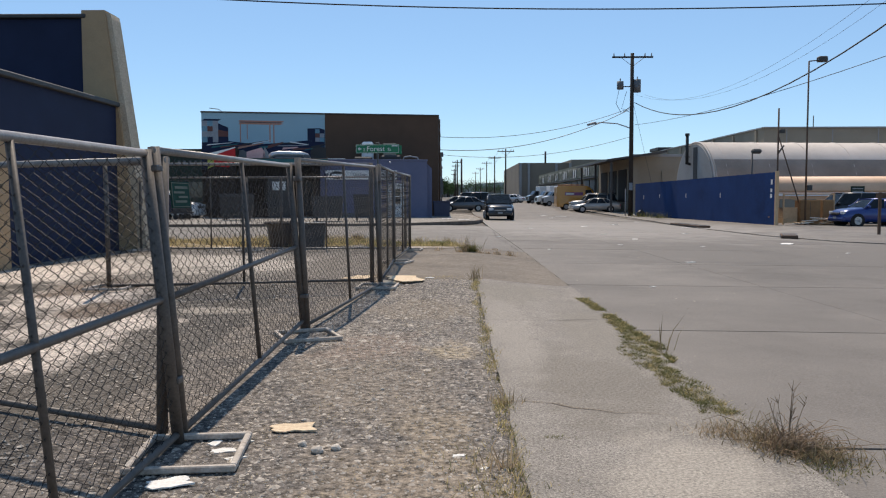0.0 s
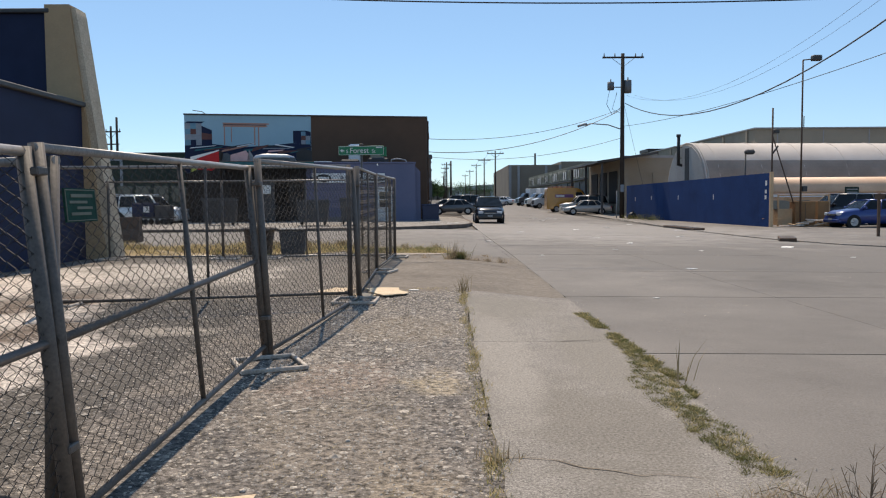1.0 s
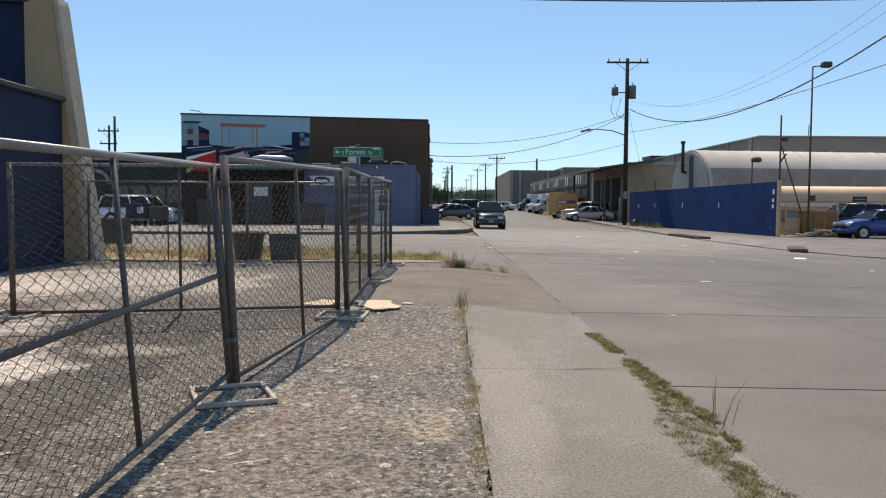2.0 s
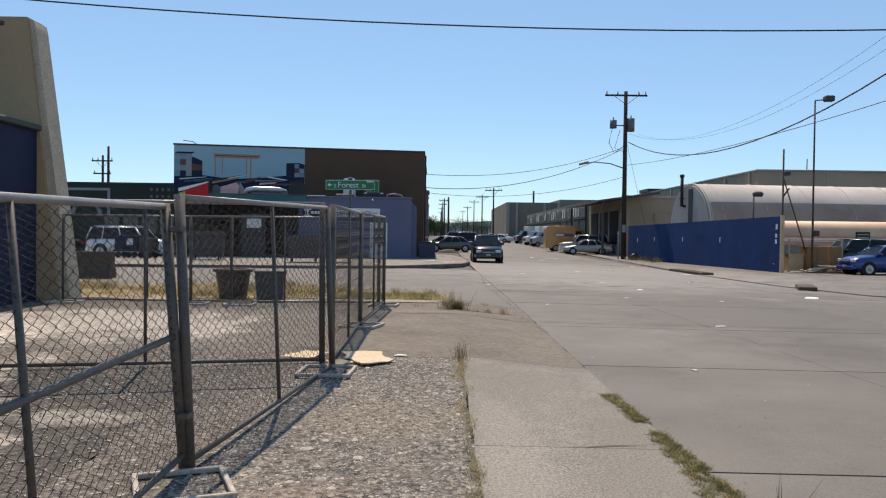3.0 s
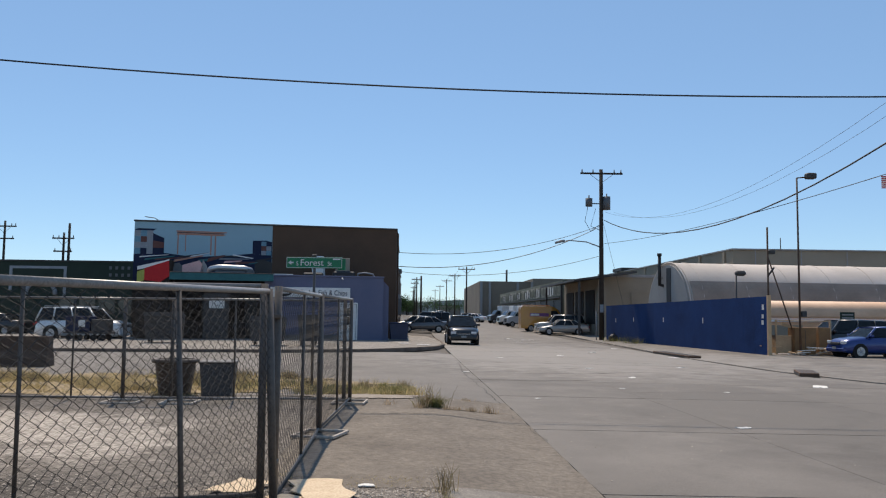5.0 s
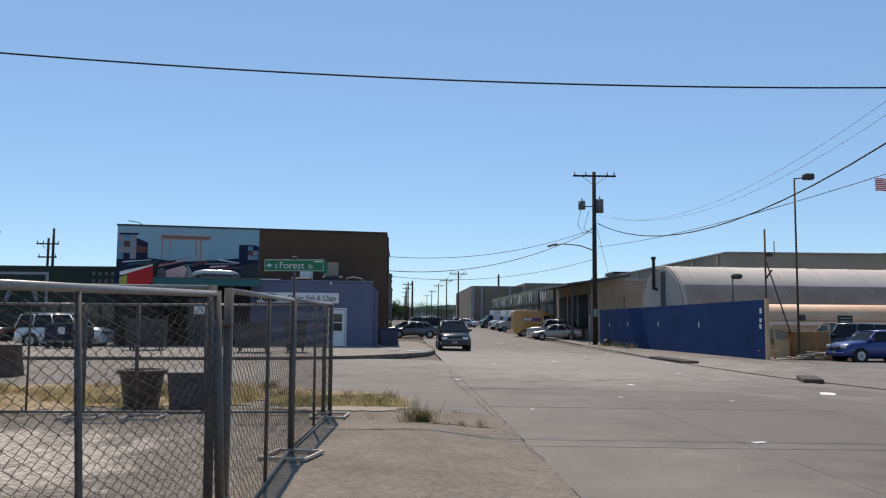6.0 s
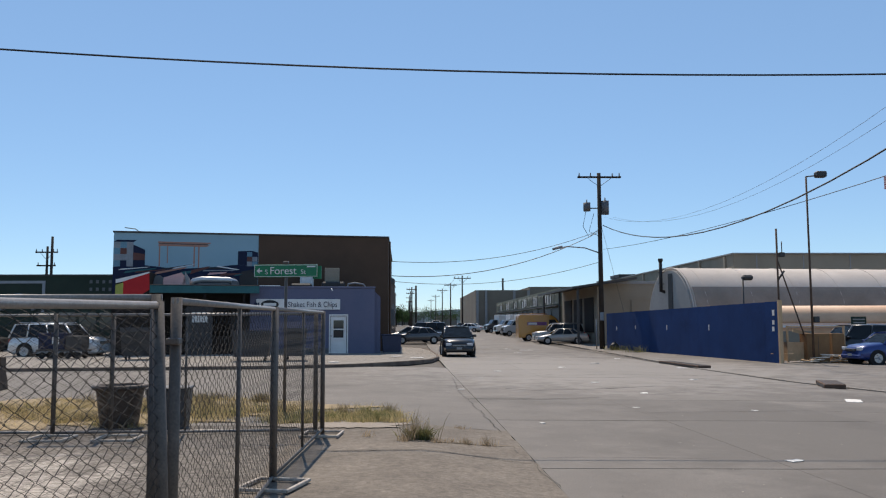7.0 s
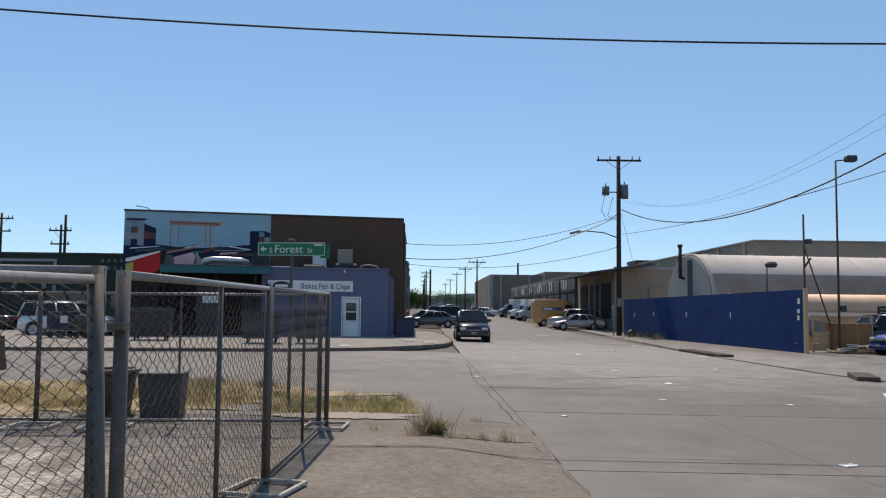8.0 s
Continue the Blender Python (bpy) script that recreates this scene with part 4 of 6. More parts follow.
def wire(a, b, sag, r=0.012, name="overhead_wire", label="black overhead wire strung across the street"):
    return single(name, tube(catenary(a, b, sag), r, 5), "cable", label, "wire", group="overhead wires")


def utility_pole(x, y, height, arm=2.4, arm_drop=0.45, transformers=False, label="dark weathered wooden utility pole with a crossarm", lamp=False, r=0.16):
    t = thing("utility_pole", label, "utility pole", pose(x, y, gz(x, y)), "utility poles")
    part("shaft", tube([(0, 0, -0.2), (0, 0, height)], r, 10, r * 0.7), "pole_wood", t)
    z = height - arm_drop
    if arm:
        part("crossarm", box(-arm / 2, arm / 2, -0.16 - 0.06, -0.16 + 0.05, z - 0.07, z + 0.07, bevel=0.01), "pole_wood", t)
        for s in (-1, 1):
            part("brace", tube([(s * arm * 0.28, -0.16, z - 0.05), (0, -0.14, z - 0.75)], 0.02, 5), "dark", t)
        for u in (-0.46, -0.2, 0.3, 0.46):
            part("insulator", tube([(u * arm, -0.16, z + 0.07), (u * arm, -0.16, z + 0.22), (u * arm, -0.16, z + 0.34)], 0.06, 8, 0.035), "grey", t)
    if transformers:
        for dx, w, h0, h1 in ((-1.0, 0.28, height - 3.0, height - 2.35), (0.42, 0.3, height - 3.25, height - 2.2)):
            can = part("transformer", tube([(dx, -0.1, h0), (dx, -0.1, h1)], w, 12), "grey_dark", t, "grey transformer can")
            part("bushing", tube([(dx, -0.1, h1), (dx, -0.1, h1 + 0.25)], 0.05, 6), "grey", can)
            part("bracket", box(min(dx, 0), max(dx, 0), -0.06, 0.0, h0 + 0.2, h0 + 0.28), "dark", t)
        part("drop_cable", tube([(-1.1, -0.2, height - 3.0), (-1.35, -0.2, height - 4.2), (-0.9, -0.2, height - 5.0), (-0.1, -0.2, height - 4.4)], 0.025, 5), "cable", t)
        part("drop_cable", tube([(-0.5, -0.25, height - 3.2), (-0.9, -0.25, height - 4.6), (-0.2, -0.2, height - 4.9)], 0.025, 5), "cable", t)
    if lamp:
        part("lamp_arm", tube([(0, 0, 7.35), (-1.2, -0.1, 7.75), (-2.6, -0.2, 7.85), (-3.4, -0.3, 7.7)], 0.05, 6), "grey", t)
        part("lamp_head", tube([(-3.0, -0.25, 7.8), (-3.3, -0.28, 7.76), (-3.75, -0.33, 7.62)], 0.12, 8, 0.09), "grey", t)
    return t


utility_pole(14.96, 69.7, 13.6, 3.4, 0.35, True, "dark wooden utility pole with two transformers and a street lamp", True, 0.21)
POLE_Y = [150, 190, 235, 290, 350]
for k, y in enumerate(POLE_Y):
    utility_pole(9.5 - 0.01 * k, y, 9.6 + 0.3 * k, 2.8 if k else 3.0, 0.5)
for k, (x, y, h) in enumerate(((1.2, 120, 6.6), (0.8, 165, 8.0), (0.6, 210, 8.5), (0.4, 265, 9.0), (0.2, 330, 9.5))):
    utility_pole(x, y, h, 0 if k == 0 else 2.0, 0.5)
for x, y, h, a in ((-35.6, 90, 9.4, 2.2), (-32.6, 84, 9.8, 0), (-44, 95, 11.0, 2.6), (-26.5, 100, 10.0, 2.6)):
    up = utility_pole(x, y, h, a, 0.6)
    if a:
        part("crossarm", box(-a * 0.42, a * 0.42, -0.22, -0.11, h - 2.0, h - 1.86, bevel=0.01), "pole_wood", up)
        for u in (-0.36, 0.36):
            part("insulator", tube([(u * a, -0.16, h - 1.85), (u * a, -0.16, h - 1.6)], 0.06, 8, 0.035), "grey", up)

# wires: one close overhead cable, and the spans that meet at the near pole
for x, z in ((-16, 7.30), (18, 6.66)):
    utility_pole(x, 21.5, z + 0.5 - gz(x, 21.5), 0, 0, label="plain wooden pole carrying the cable over the fence", r=0.12)
wire((-16, 21.5, 7.30), (18, 21.5, 6.66), 0.746, 0.018, label="thick black overhead cable crossing above the fence")
wire((-16, 21.52, 7.31), (18, 21.52, 6.67), 0.752, 0.007)
P = Vector((14.96, 69.7, 0))
wire(P + Vector((0.2, -0.2, 9.25)), (17, 10, 14.3), 5.0, 0.033)
wire(P + Vector((0.2, -0.2, 7.4)), (17, 10, 7.6), 0.95, 0.016)
for dx in (0, 0.7):
    wire(P + Vector((0.3 + dx, -0.2, 9.9)), (17 + dx, 10, 15.6), 4.6, 0.007)
wire(P + Vector((-0.2, 0, 8.8)), (-1.05, 62, 5.9), 0.83, 0.02)
wire(P + Vector((-0.2, 0, 8.7)), (-1.08, 63, 5.0), 1.1, 0.026)
wire(P + Vector((-0.2, 0, 6.4)), (-1.12, 69, 4.95), 0.8, 0.018)
wire(P + Vector((0.15, 0, 9.1)), (17.5, 70.2, gz(17.5, 70.2)), 0.0, 0.012, label="thin steel guy wire staying the utility pole")
stp = thing("steel_post", "thin grey steel post beside the utility pole", "post", pose(14.42, 69.2, gz(14.42, 69.2)))
part("post", tube([(0, 0, -0.1), (0, 0, 2.3)], 0.045, 8), "grey", stp)
part("plate", box(-0.02, 0.02, -0.06, 0.06, 2.05, 2.3), "grey", stp)
psn = single("pole_notice", box(-0.14, 0.14, -0.02, 0.0, 0, 0.62, bevel=0.004), "mural_grey", "weathered grey notice plate nailed to the pole", "notice", m=pose(14.92, 69.47, 1.95))
sack = thing("rubbish_sack", "black rubbish sack slumped by the blue wall", "sack", pose(15.3, 67.2, gz(15.3, 67.2)))
bm = bmesh.new()
bmesh.ops.create_icosphere(bm, subdivisions=3, radius=0.36)
for v in bm.verts:
    v.co *= 1 + 0.25 * noise.noise(v.co * 3.2)
    v.co.z = max(-0.26, v.co.z * 0.85) + 0.24
part("bag", bm, "black", sack)
part("knot", tube([(0, 0, 0.5), (0.05, 0, 0.66)], 0.06, 6, 0.03), "black", sack)
for s in (-1.4, 1.4):
    pts = [(14.96 + s, 69.5, 13.4), (9.5 + s * 0.8, 150, 10.2), (9.5 + s * 0.8, 190, 10.7), (9.5 + s * 0.8, 235, 11.3)]
    for a, b in zip(pts[1:], pts[2:]):
        wire(a, b, 0.8, 0.02)

# ---- street name sign ----
sp = thing("street_sign", "green street name blade on a thin steel post", "street sign", pose(-2.08, 22.42, gz(-2.08, 22.42), 0, 0, -6))
part("post", tube([(0, 0.03, 0), (0, 0.03, 2.76)], 0.03, 8), "galv", sp)
blade = part("blade", box(-0.60, 0.60, -0.006, 0.006, 2.49, 2.73, bevel=0.004), "sign_green", sp, "green name blade with white lettering")
for a, b, c, d in ((-0.588, 0.588, 2.712, 2.72), (-0.588, 0.588, 2.50, 2.508), (-0.594, -0.586, 2.50, 2.72), (0.586, 0.594, 2.50, 2.72)):
    part("border", box(a, b, -0.0095, -0.0065, c, d), "white", blade)
lettering("Forest", 0.195, pose(-0.05, -0.009, 2.605, 90), "white", blade)
lettering("S", 0.125, pose(-0.365, -0.009, 2.585, 90), "white", blade)
lettering("St", 0.125, pose(0.33, -0.009, 2.585, 90), "white", blade)
part("arrow", prism([(-0.555, 2.61), (-0.495, 2.662), (-0.495, 2.626), (-0.445, 2.626), (-0.445, 2.594), (-0.495, 2.594), (-0.495, 2.558)], -0.009, -0.0065), "white", blade)
part("number_bar", box(0.40, 0.56, -0.009, -0.0065, 2.672, 2.70), "white", blade)
part("cap", box(-0.05, 0.05, -0.03, 0.06, 2.735, 2.79, bevel=0.01), "galv", sp)
part("blade", box(0.50, 0.66, 0.055, 0.067, 2.46, 2.70), "sign_green", sp, "second green blade set crosswise behind")


# ---- vehicles ----
def wheel(parent, x, y, r, w):
    s = 1 if y > 0 else -1
    wh = part("wheel", tube([(x, y - s * w, r), (x, y, r)], r, 20), "tyre", parent, "black tyre on alloy rim")
    part("rim", tube([(x, y - s * 0.01, r), (x, y + s * 0.012, r)], r * 0.64, 16), "rim", wh)
    part("hub", tube([(x, y + s * 0.012, r), (x, y + s * 0.02, r)], r * 0.18, 8), "dark", wh)
    for k in range(5):
        a = 2 * math.pi * k / 5
        part("spoke", tube([(x, y + s * 0.013, r), (x + r * 0.55 * math.cos(a), y + s * 0.013, r + r * 0.55 * math.sin(a))], 0.025, 4), "rim", wh)
    return wh


def loft(stations, name_mat_smooth=True):
    """Joins half sections, each a list of (y, z) from the top middle down, at given x, and their mirror images."""
    bm = bmesh.new()
    rings = []
    for x, sec in stations:
        pts = sec + [(-y, z) for y, z in reversed(sec)]
        rings.append([bm.verts.new((x, y, z)) for y, z in pts])
    n = len(rings[0])
    for a, b in zip(rings, rings[1:]):
        for k in range(n):
            f = bm.faces.new((a[k], a[(k + 1) % n], b[(k + 1) % n], b[k]))
            f.smooth = True
    bm.faces.new(rings[0])
    bm.faces.new(rings[-1][::-1])
    bmesh.ops.recalc_face_normals(bm, faces=bm.faces[:])
    return bm


def section(hw, top, low=0.22):
    """Half of a car body's cross-section."""
    return [(0.02, top + 0.02), (hw * 0.6, top + 0.012), (hw * 0.86, top - 0.03), (hw * 0.95, top - 0.1), (hw, low + (top - low) * 0.55), (hw * 0.985, low + 0.12), (hw * 0.9, low), (0.02, low)]


SPECS = {
    # length, width, height, hood points (x from nose, height), cabin: base front, base rear, roof front, roof rear, belt, wheel radius, axle offsets
    "sedan": (4.75, 1.80, 1.43, [(0, .55), (.12, .68), (.6, .78), (1.35, .92), (2.4, .95), (3.75, 1.0), (4.55, .98), (4.72, .8), (4.75, .6)], (1.25, 4.1, 2.0, 3.35), 0.92, 0.32, (0.92, 3.7)),
    "suv": (4.6, 1.84, 1.70, [(0, .5), (.06, .74), (.22, .88), (.6, .98), (1.15, 1.06), (2.4, 1.10), (4.3, 1.12), (4.55, 1.0), (4.6, .6)], (0.95, 4.45, 1.85, 4.1), 1.08, 0.36, (0.9, 3.65)),
    "big_suv": (4.95, 1.9, 1.85, [(0, .6), (.08, .95), (.35, 1.08), (1.3, 1.15), (2.4, 1.16), (4.6, 1.16), (4.9, 1.0), (4.95, .6)], (1.25, 4.85, 1.85, 4.6), 1.13, 0.39, (0.95, 3.9)),
    "retro": (4.3, 1.72, 1.52, [(0, .5), (.1, .8), (.4, .92), (1.2, 1.02), (2.4, 1.04), (3.9, 1.0), (4.2, .85), (4.3, .55)], (1.15, 4.1, 1.75, 3.5), 1.0, 0.33, (0.78, 3.45)),
}


def car(kind, m, paint, label, roof_rack=False, category="car"):
    length, width, height, hood, cabin, belt, wr, axles = SPECS[kind]
    t = thing("car", label, category, m, "parked cars")
    hw, ox = width / 2, length / 2
    st = []
    for i, (x, z) in enumerate(hood):
        e = min(x, length - x)
        st.append((ox - x, section(hw * (0.80 + 0.20 * smooth(e, 0, 0.55)), z, 0.24 + 0.08 * (1 - smooth(e, 0, 0.3)))))
    part("body", loft(st), paint, t)
    b0, b1, r0, r1 = [ox - v for v in cabin]
    lo, hi, rt = hw * 0.90, hw * 0.72, height - 0.06
    corners = lambda s: [Vector((b0, s * lo, belt)), Vector((b1, s * lo, belt)), Vector((r1, s * hi, rt)), Vector((r0, s * hi, rt))]

    def pane(pts, name):
        bm = bmesh.new()
        bm.faces.new([bm.verts.new(p) for p in pts])
        bmesh.ops.solidify(bm, geom=bm.faces[:], thickness=0.02)
        return part(name, bm, "glass", t)
    L, R = corners(1), corners(-1)
    pane([L[0], R[0], R[3], L[3]], "windscreen")
    pane([R[1], L[1], L[2], R[2]], "rear_window")
    for s, c in ((1, L), (-1, R)):
        for u0, u1 in ((0.03, 0.36), (0.40, 0.70), (0.74, 0.97)):
            q = [c[0].lerp(c[1], u0), c[0].lerp(c[1], u1), c[3].lerp(c[2], u1), c[3].lerp(c[2], u0)]
            pane(q, "side_window")
        for u in (0.0, 0.38, 0.72, 1.0):
            a, b = c[0].lerp(c[1], u), c[3].lerp(c[2], u)
            part("pillar", tube([a - Vector((0, 0, 0.06)), b], 0.05 if u in (0, 1) else 0.04, 6), paint, t)
        part("mirror", box(b0 - 0.28, b0 - 0.14, min(s * lo, s * (lo + 0.2)), max(s * lo, s * (lo + 0.2)), belt, belt + 0.14, bevel=0.03), paint, t)
        for x in axles:
            wheel(t, ox - x, s * (hw + 0.005), wr, 0.2)
            part("wheel_arch", tube([(ox - x, s * (hw - 0.25), wr), (ox - x, s * (hw - 0.002), wr)], wr * 1.16, 20), "tyre", t)
        part("headlight", box(ox - 0.2, ox - 0.03, min(s * hw * 0.45, s * hw * 0.80), max(s * hw * 0.45, s * hw * 0.80), hood[1][1] - 0.13, hood[1][1] + 0.03, bevel=0.03), "lamp_glass", t, "clear headlight")
        part("tail_light", box(-ox - 0.005, -ox + 0.12, min(s * hw * 0.5, s * hw * 0.78), max(s * hw * 0.5, s * hw * 0.78), hood[-2][1] - 0.15, hood[-2][1], bevel=0.02), "red", t, "red tail light")
        if roof_rack:
            part("roof_rail", tube([(r0 - 0.1, s * hi * 0.9, height + 0.03), (r1 + 0.1, s * hi * 0.9, height + 0.03)], 0.025, 6), "rim", t)
    roof = [(r0 + 0.03, [(0.02, height - 0.02), (hi * 0.7, height - 0.03), (hi, rt - 0.01), (hi * 0.98, rt - 0.05), (0.02, rt - 0.05)]),
            ((r0 + r1) / 2, [(0.02, height + 0.01), (hi * 0.7, height), (hi * 1.02, rt), (hi, rt - 0.05), (0.02, rt - 0.05)]),
            (r1 - 0.03, [(0.02, height - 0.03), (hi * 0.7, height - 0.04), (hi, rt - 0.02), (hi * 0.98, rt - 0.05), (0.02, rt - 0.05)])]
    part("roof", loft(roof), paint, t)
    part("grille", box(ox - 0.1, ox + 0.006, -hw * 0.42, hw * 0.42, hood[1][1] - 0.18, hood[1][1] - 0.05, bevel=0.01), "dark", t)
    part("grille_bar", box(ox + 0.007, ox + 0.016, -hw * 0.42, hw * 0.42, hood[1][1] - 0.125, hood[1][1] - 0.1), "rim", t)
    part("bumper", box(ox - 0.25, ox + 0.03, -hw * 0.82, hw * 0.82, 0.3, 0.5, bevel=0.05), paint, t)
    part("bumper", box(-ox - 0.03, -ox + 0.25, -hw * 0.82, hw * 0.82, 0.32, 0.52, bevel=0.05), paint, t)
    part("number_plate", box(ox + 0.031, ox + 0.04, -0.15, 0.15, 0.42, 0.54), "grey", t)
    part("interior", box(r1 + 0.2, r0 - 0.1, -hi * 0.9, hi * 0.9, belt - 0.05, belt + 0.18, bevel=0.05), "dark", t)
    return t


def paint(name, col, rough=0.3):
    M[name] = material(name, col, tuple(c * 0.93 for c in col), rough, 0.25, scale=2, fine=30, bump=0, coat=0.6)


paint("charcoal_paint", (0.008, 0.0085, 0.010), 0.22)
paint("silver_paint", (0.36, 0.335, 0.30))
paint("grey_car_paint", (0.10, 0.10, 0.105))
paint("blue_car_paint", (0.012, 0.035, 0.17))
paint("black_car_paint", (0.012, 0.013, 0.015))
paint("white_car_paint", (0.62, 0.62, 0.61))
paint("yellow_van_paint", (0.50, 0.225, 0.028))


def at(x, y, turn, lift=0.0):
    return pose(x, y, gz(x, y) + lift, 0, 0, turn)


car("suv", at(2.98, 54.6, -90), "charcoal_paint", "dark charcoal compact SUV facing along the street")
car("sedan", at(14.25, 82.6, 180), "silver_paint", "silver sedan parked across the kerb")
car("big_suv", at(14.6, 86.2, 180), "silver_paint", "silver SUV parked beside a sedan", True)
car("sedan", at(1.1, 80.6, 180), "grey_car_paint", "dark grey sedan parked beside the brown building")
car("sedan", at(0.4, 84.3, 180), "silver_paint", "silver sedan parked in a row of cars")
car("big_suv", at(1.6, 89, 180), "black_car_paint", "black SUV parked in a row of cars")
car("retro", at(22.65, 44.6, 186), "blue_car_paint", "glossy blue retro hatchback parked by the yard")
car("big_suv", at(23.2, 48.6, 183), "black_car_paint", "black SUV parked behind a blue car")
car("big_suv", at(-18.35, 52.0, -8), "white_car_paint", "dusty white SUV with a roof rack", True)
car("sedan", at(-15.2, 58.5, -10), "silver_paint", "silver sedan parked behind a white SUV")
car("sedan", at(-27.2, 60, 170), "black_car_paint", "black sedan parked in front of the green building")
car("sedan", at(9.2, 148, -90), "grey_car_paint", "distant grey sedan parked along the street")
car("sedan", at(10.0, 141, 150), "white_car_paint", "distant white sedan parked along the street")
car("suv", at(5.2, 158, -90), "silver_paint", "distant silver car parked along the street")
car("sedan", at(3.6, 128, 90), "grey_car_paint", "distant grey sedan parked along the street")


def van(m, label):
    t = thing("van", label, "van", m, "parked vans")
    prof = [(2.75, 0.35), (2.8, 0.8), (2.6, 1.15), (1.75, 1.4), (1.0, 2.45), (0.5, 2.68), (-2.7, 2.68), (-2.8, 2.5), (-2.8, 0.35)]
    bm = prism(prof, -1.0, 1.0)
    for v in bm.verts:
        if v.co.z > 1.5:
            v.co.y *= 0.9
    bmesh.ops.bevel(bm, geom=bm.edges[:], offset=0.06, segments=2, affect='EDGES')
    part("body", bm, "yellow_van_paint", t)
    ws = prism([(1.72, 1.42), (1.06, 2.36), (1.09, 2.4), (1.78, 1.45)], -0.84, 0.84)
    part("windscreen", ws, "glass", t)
    for s in (-1, 1):
        w = prism([(1.5, 1.42), (0.95, 2.2), (0.35, 2.2), (0.35, 1.42)], s * 0.9, s * 0.975)
        part("side_window", w, "glass", t)
        for x in (1.9, -1.75):
            wheel(t, x, s * 1.0, 0.36, 0.22)
        part("stripe", box(-1.9, 0.1, min(s * 0.98, s * 0.99), max(s * 0.98, s * 0.99), 1.62, 1.95), "purple", t, "white and purple side marking")
        part("stripe", box(-1.8, -0.9, min(s * 0.991, s * 0.999), max(s * 0.991, s * 0.999), 1.68, 1.89), "white", t)
        part("headlight", box(2.55, 2.74, s * 0.65 - 0.18, s * 0.65 + 0.18, 0.85, 1.08, bevel=0.03), "lamp_glass", t)
        part("ladder_rail", tube([(0.3, s * 0.6, 2.78), (-2.5, s * 0.6, 2.78)], 0.03, 6), "yellow_van_paint", t)
    part("bumper", box(2.6, 2.86, -0.95, 0.95, 0.3, 0.55, bevel=0.04), "dark", t)
    return t


M["purple"] = material("dull_purple_paint", (0.22, 0.08, 0.22), None, 0.5, scale=3, fine=30, bump=0)
van(at(14.2, 92.3, 2), "yellow high-roofed delivery van with a side marking")


def box_truck(m, label, cab):
    t = thing("box_truck", label, "truck", m, "parked trucks")
    part("cargo_box", box(-4.2, 1.2, -1.2, 1.2, 0.95, 3.45, bevel=0.04), "white", t, "white cargo box")
    part("chassis", box(-4.1, 3.0, -0.5, 0.5, 0.5, 0.9), "dark", t)
    c = prism([(1.35, 0.6), (1.35, 2.5), (2.0, 2.55), (2.5, 1.75), (3.5, 1.5), (3.6, 0.6)], -1.05, 1.05)
    bmesh.ops.bevel(c, geom=c.edges[:], offset=0.06, segments=2, affect='EDGES')
    part("cab", c, cab, t)
    part("windscreen", prism([(2.06, 2.45), (2.5, 1.82), (2.56, 1.84), (2.1, 2.5)], -0.9, 0.9), "glass", t)
    for s in (-1, 1):
        part("side_window", prism([(1.55, 1.75), (1.55, 2.35), (1.95, 2.35), (2.35, 1.75)], s * 1.0, s * 1.06), "glass", t)
        for x in (2.75, -2.6):
            wheel(t, x, s * 1.08, 0.45, 0.28)
        part("headlight", box(3.45, 3.62, s * 0.75 - 0.2, s * 0.75 + 0.2, 0.95, 1.15, bevel=0.02), "lamp_glass", t)
    part("grille", box(3.5, 3.62, -0.5, 0.5, 0.75, 1.35, bevel=0.02), "dark", t)
    return t


box_truck(at(14.95, 113, 193) @ Matrix.Scale(0.8, 4), "white box truck parked nose to the street", "white_car_paint")
box_truck(at(14.95, 122, 193) @ Matrix.Scale(0.8, 4), "white box truck parked nose to the street", "white_car_paint")
box_truck(at(14.7, 135, 196) @ Matrix.Scale(0.8, 4), "white box truck with a dark cab", "grey_car_paint")

# ---- yard beside the blue wall ----
fl = thing("flood_light", "tall thin steel pole with a floodlight head", "floodlight", at(19.6, 46.0, 0))
part("pole", tube([(0, 0, 0), (0, 0, 9.05)], 0.06, 8, 0.045), "rust", fl, "rusty steel pole")
part("arm", tube([(0, 0, 9.05), (0.55, -0.05, 9.1)], 0.035, 6), "rust", fl)
part("lamp_head", box(0.45, 0.95, -0.25, 0.15, 9.0, 9.3, bevel=0.05), "dark", fl, "dark floodlight housing")
part("junction_box", box(0.06, 0.32, -0.12, 0.02, 1.95, 2.25, bevel=0.02), "dark", fl)
ms = thing("guyed_mast", "thin steel mast with a camera box and braces", "mast", at(18.05, 46.1, 0))
part("pole", tube([(0, 0, 0), (0, 0, 6.5)], 0.05, 8), "rust", ms)
part("camera_box", box(0.06, 0.34, -0.15, 0.15, 5.12, 5.34, bevel=0.03), "dark", ms)
part("brace", tube([(0, 0, 5.0), (1.9, 0.6, 0.0)], 0.035, 6), "rust", ms)
part("brace", tube([(0, 0, 4.2), (0.75, 1.7, 0.0)], 0.03, 6), "rust", ms)
part("bracket", tube([(0.0, 0, 4.0), (0.3, -0.05, 4.45)], 0.05, 6), "dark", ms)
sl = thing("yard_lamp", "short pole lamp behind the blue wall", "lamp", at(18.75, 52, 0))
part("pole", tube([(0, 0, 0), (0, 0, 4.35)], 0.05, 8), "dark", sl)
part("lamp_head", box(-0.05, 0.55, -0.2, 0.2, 4.3, 4.6, bevel=0.1), "dark", sl)
tk = thing("tan_shed", "long low tan metal shed with a rounded roof", "shed")
bm = half_round(18.9, 52, 58, 1.68, 1.1)
for f in bm.faces:
    f.smooth = abs(f.normal.x) < 0.5
part("roof", bm, "tank", tk)
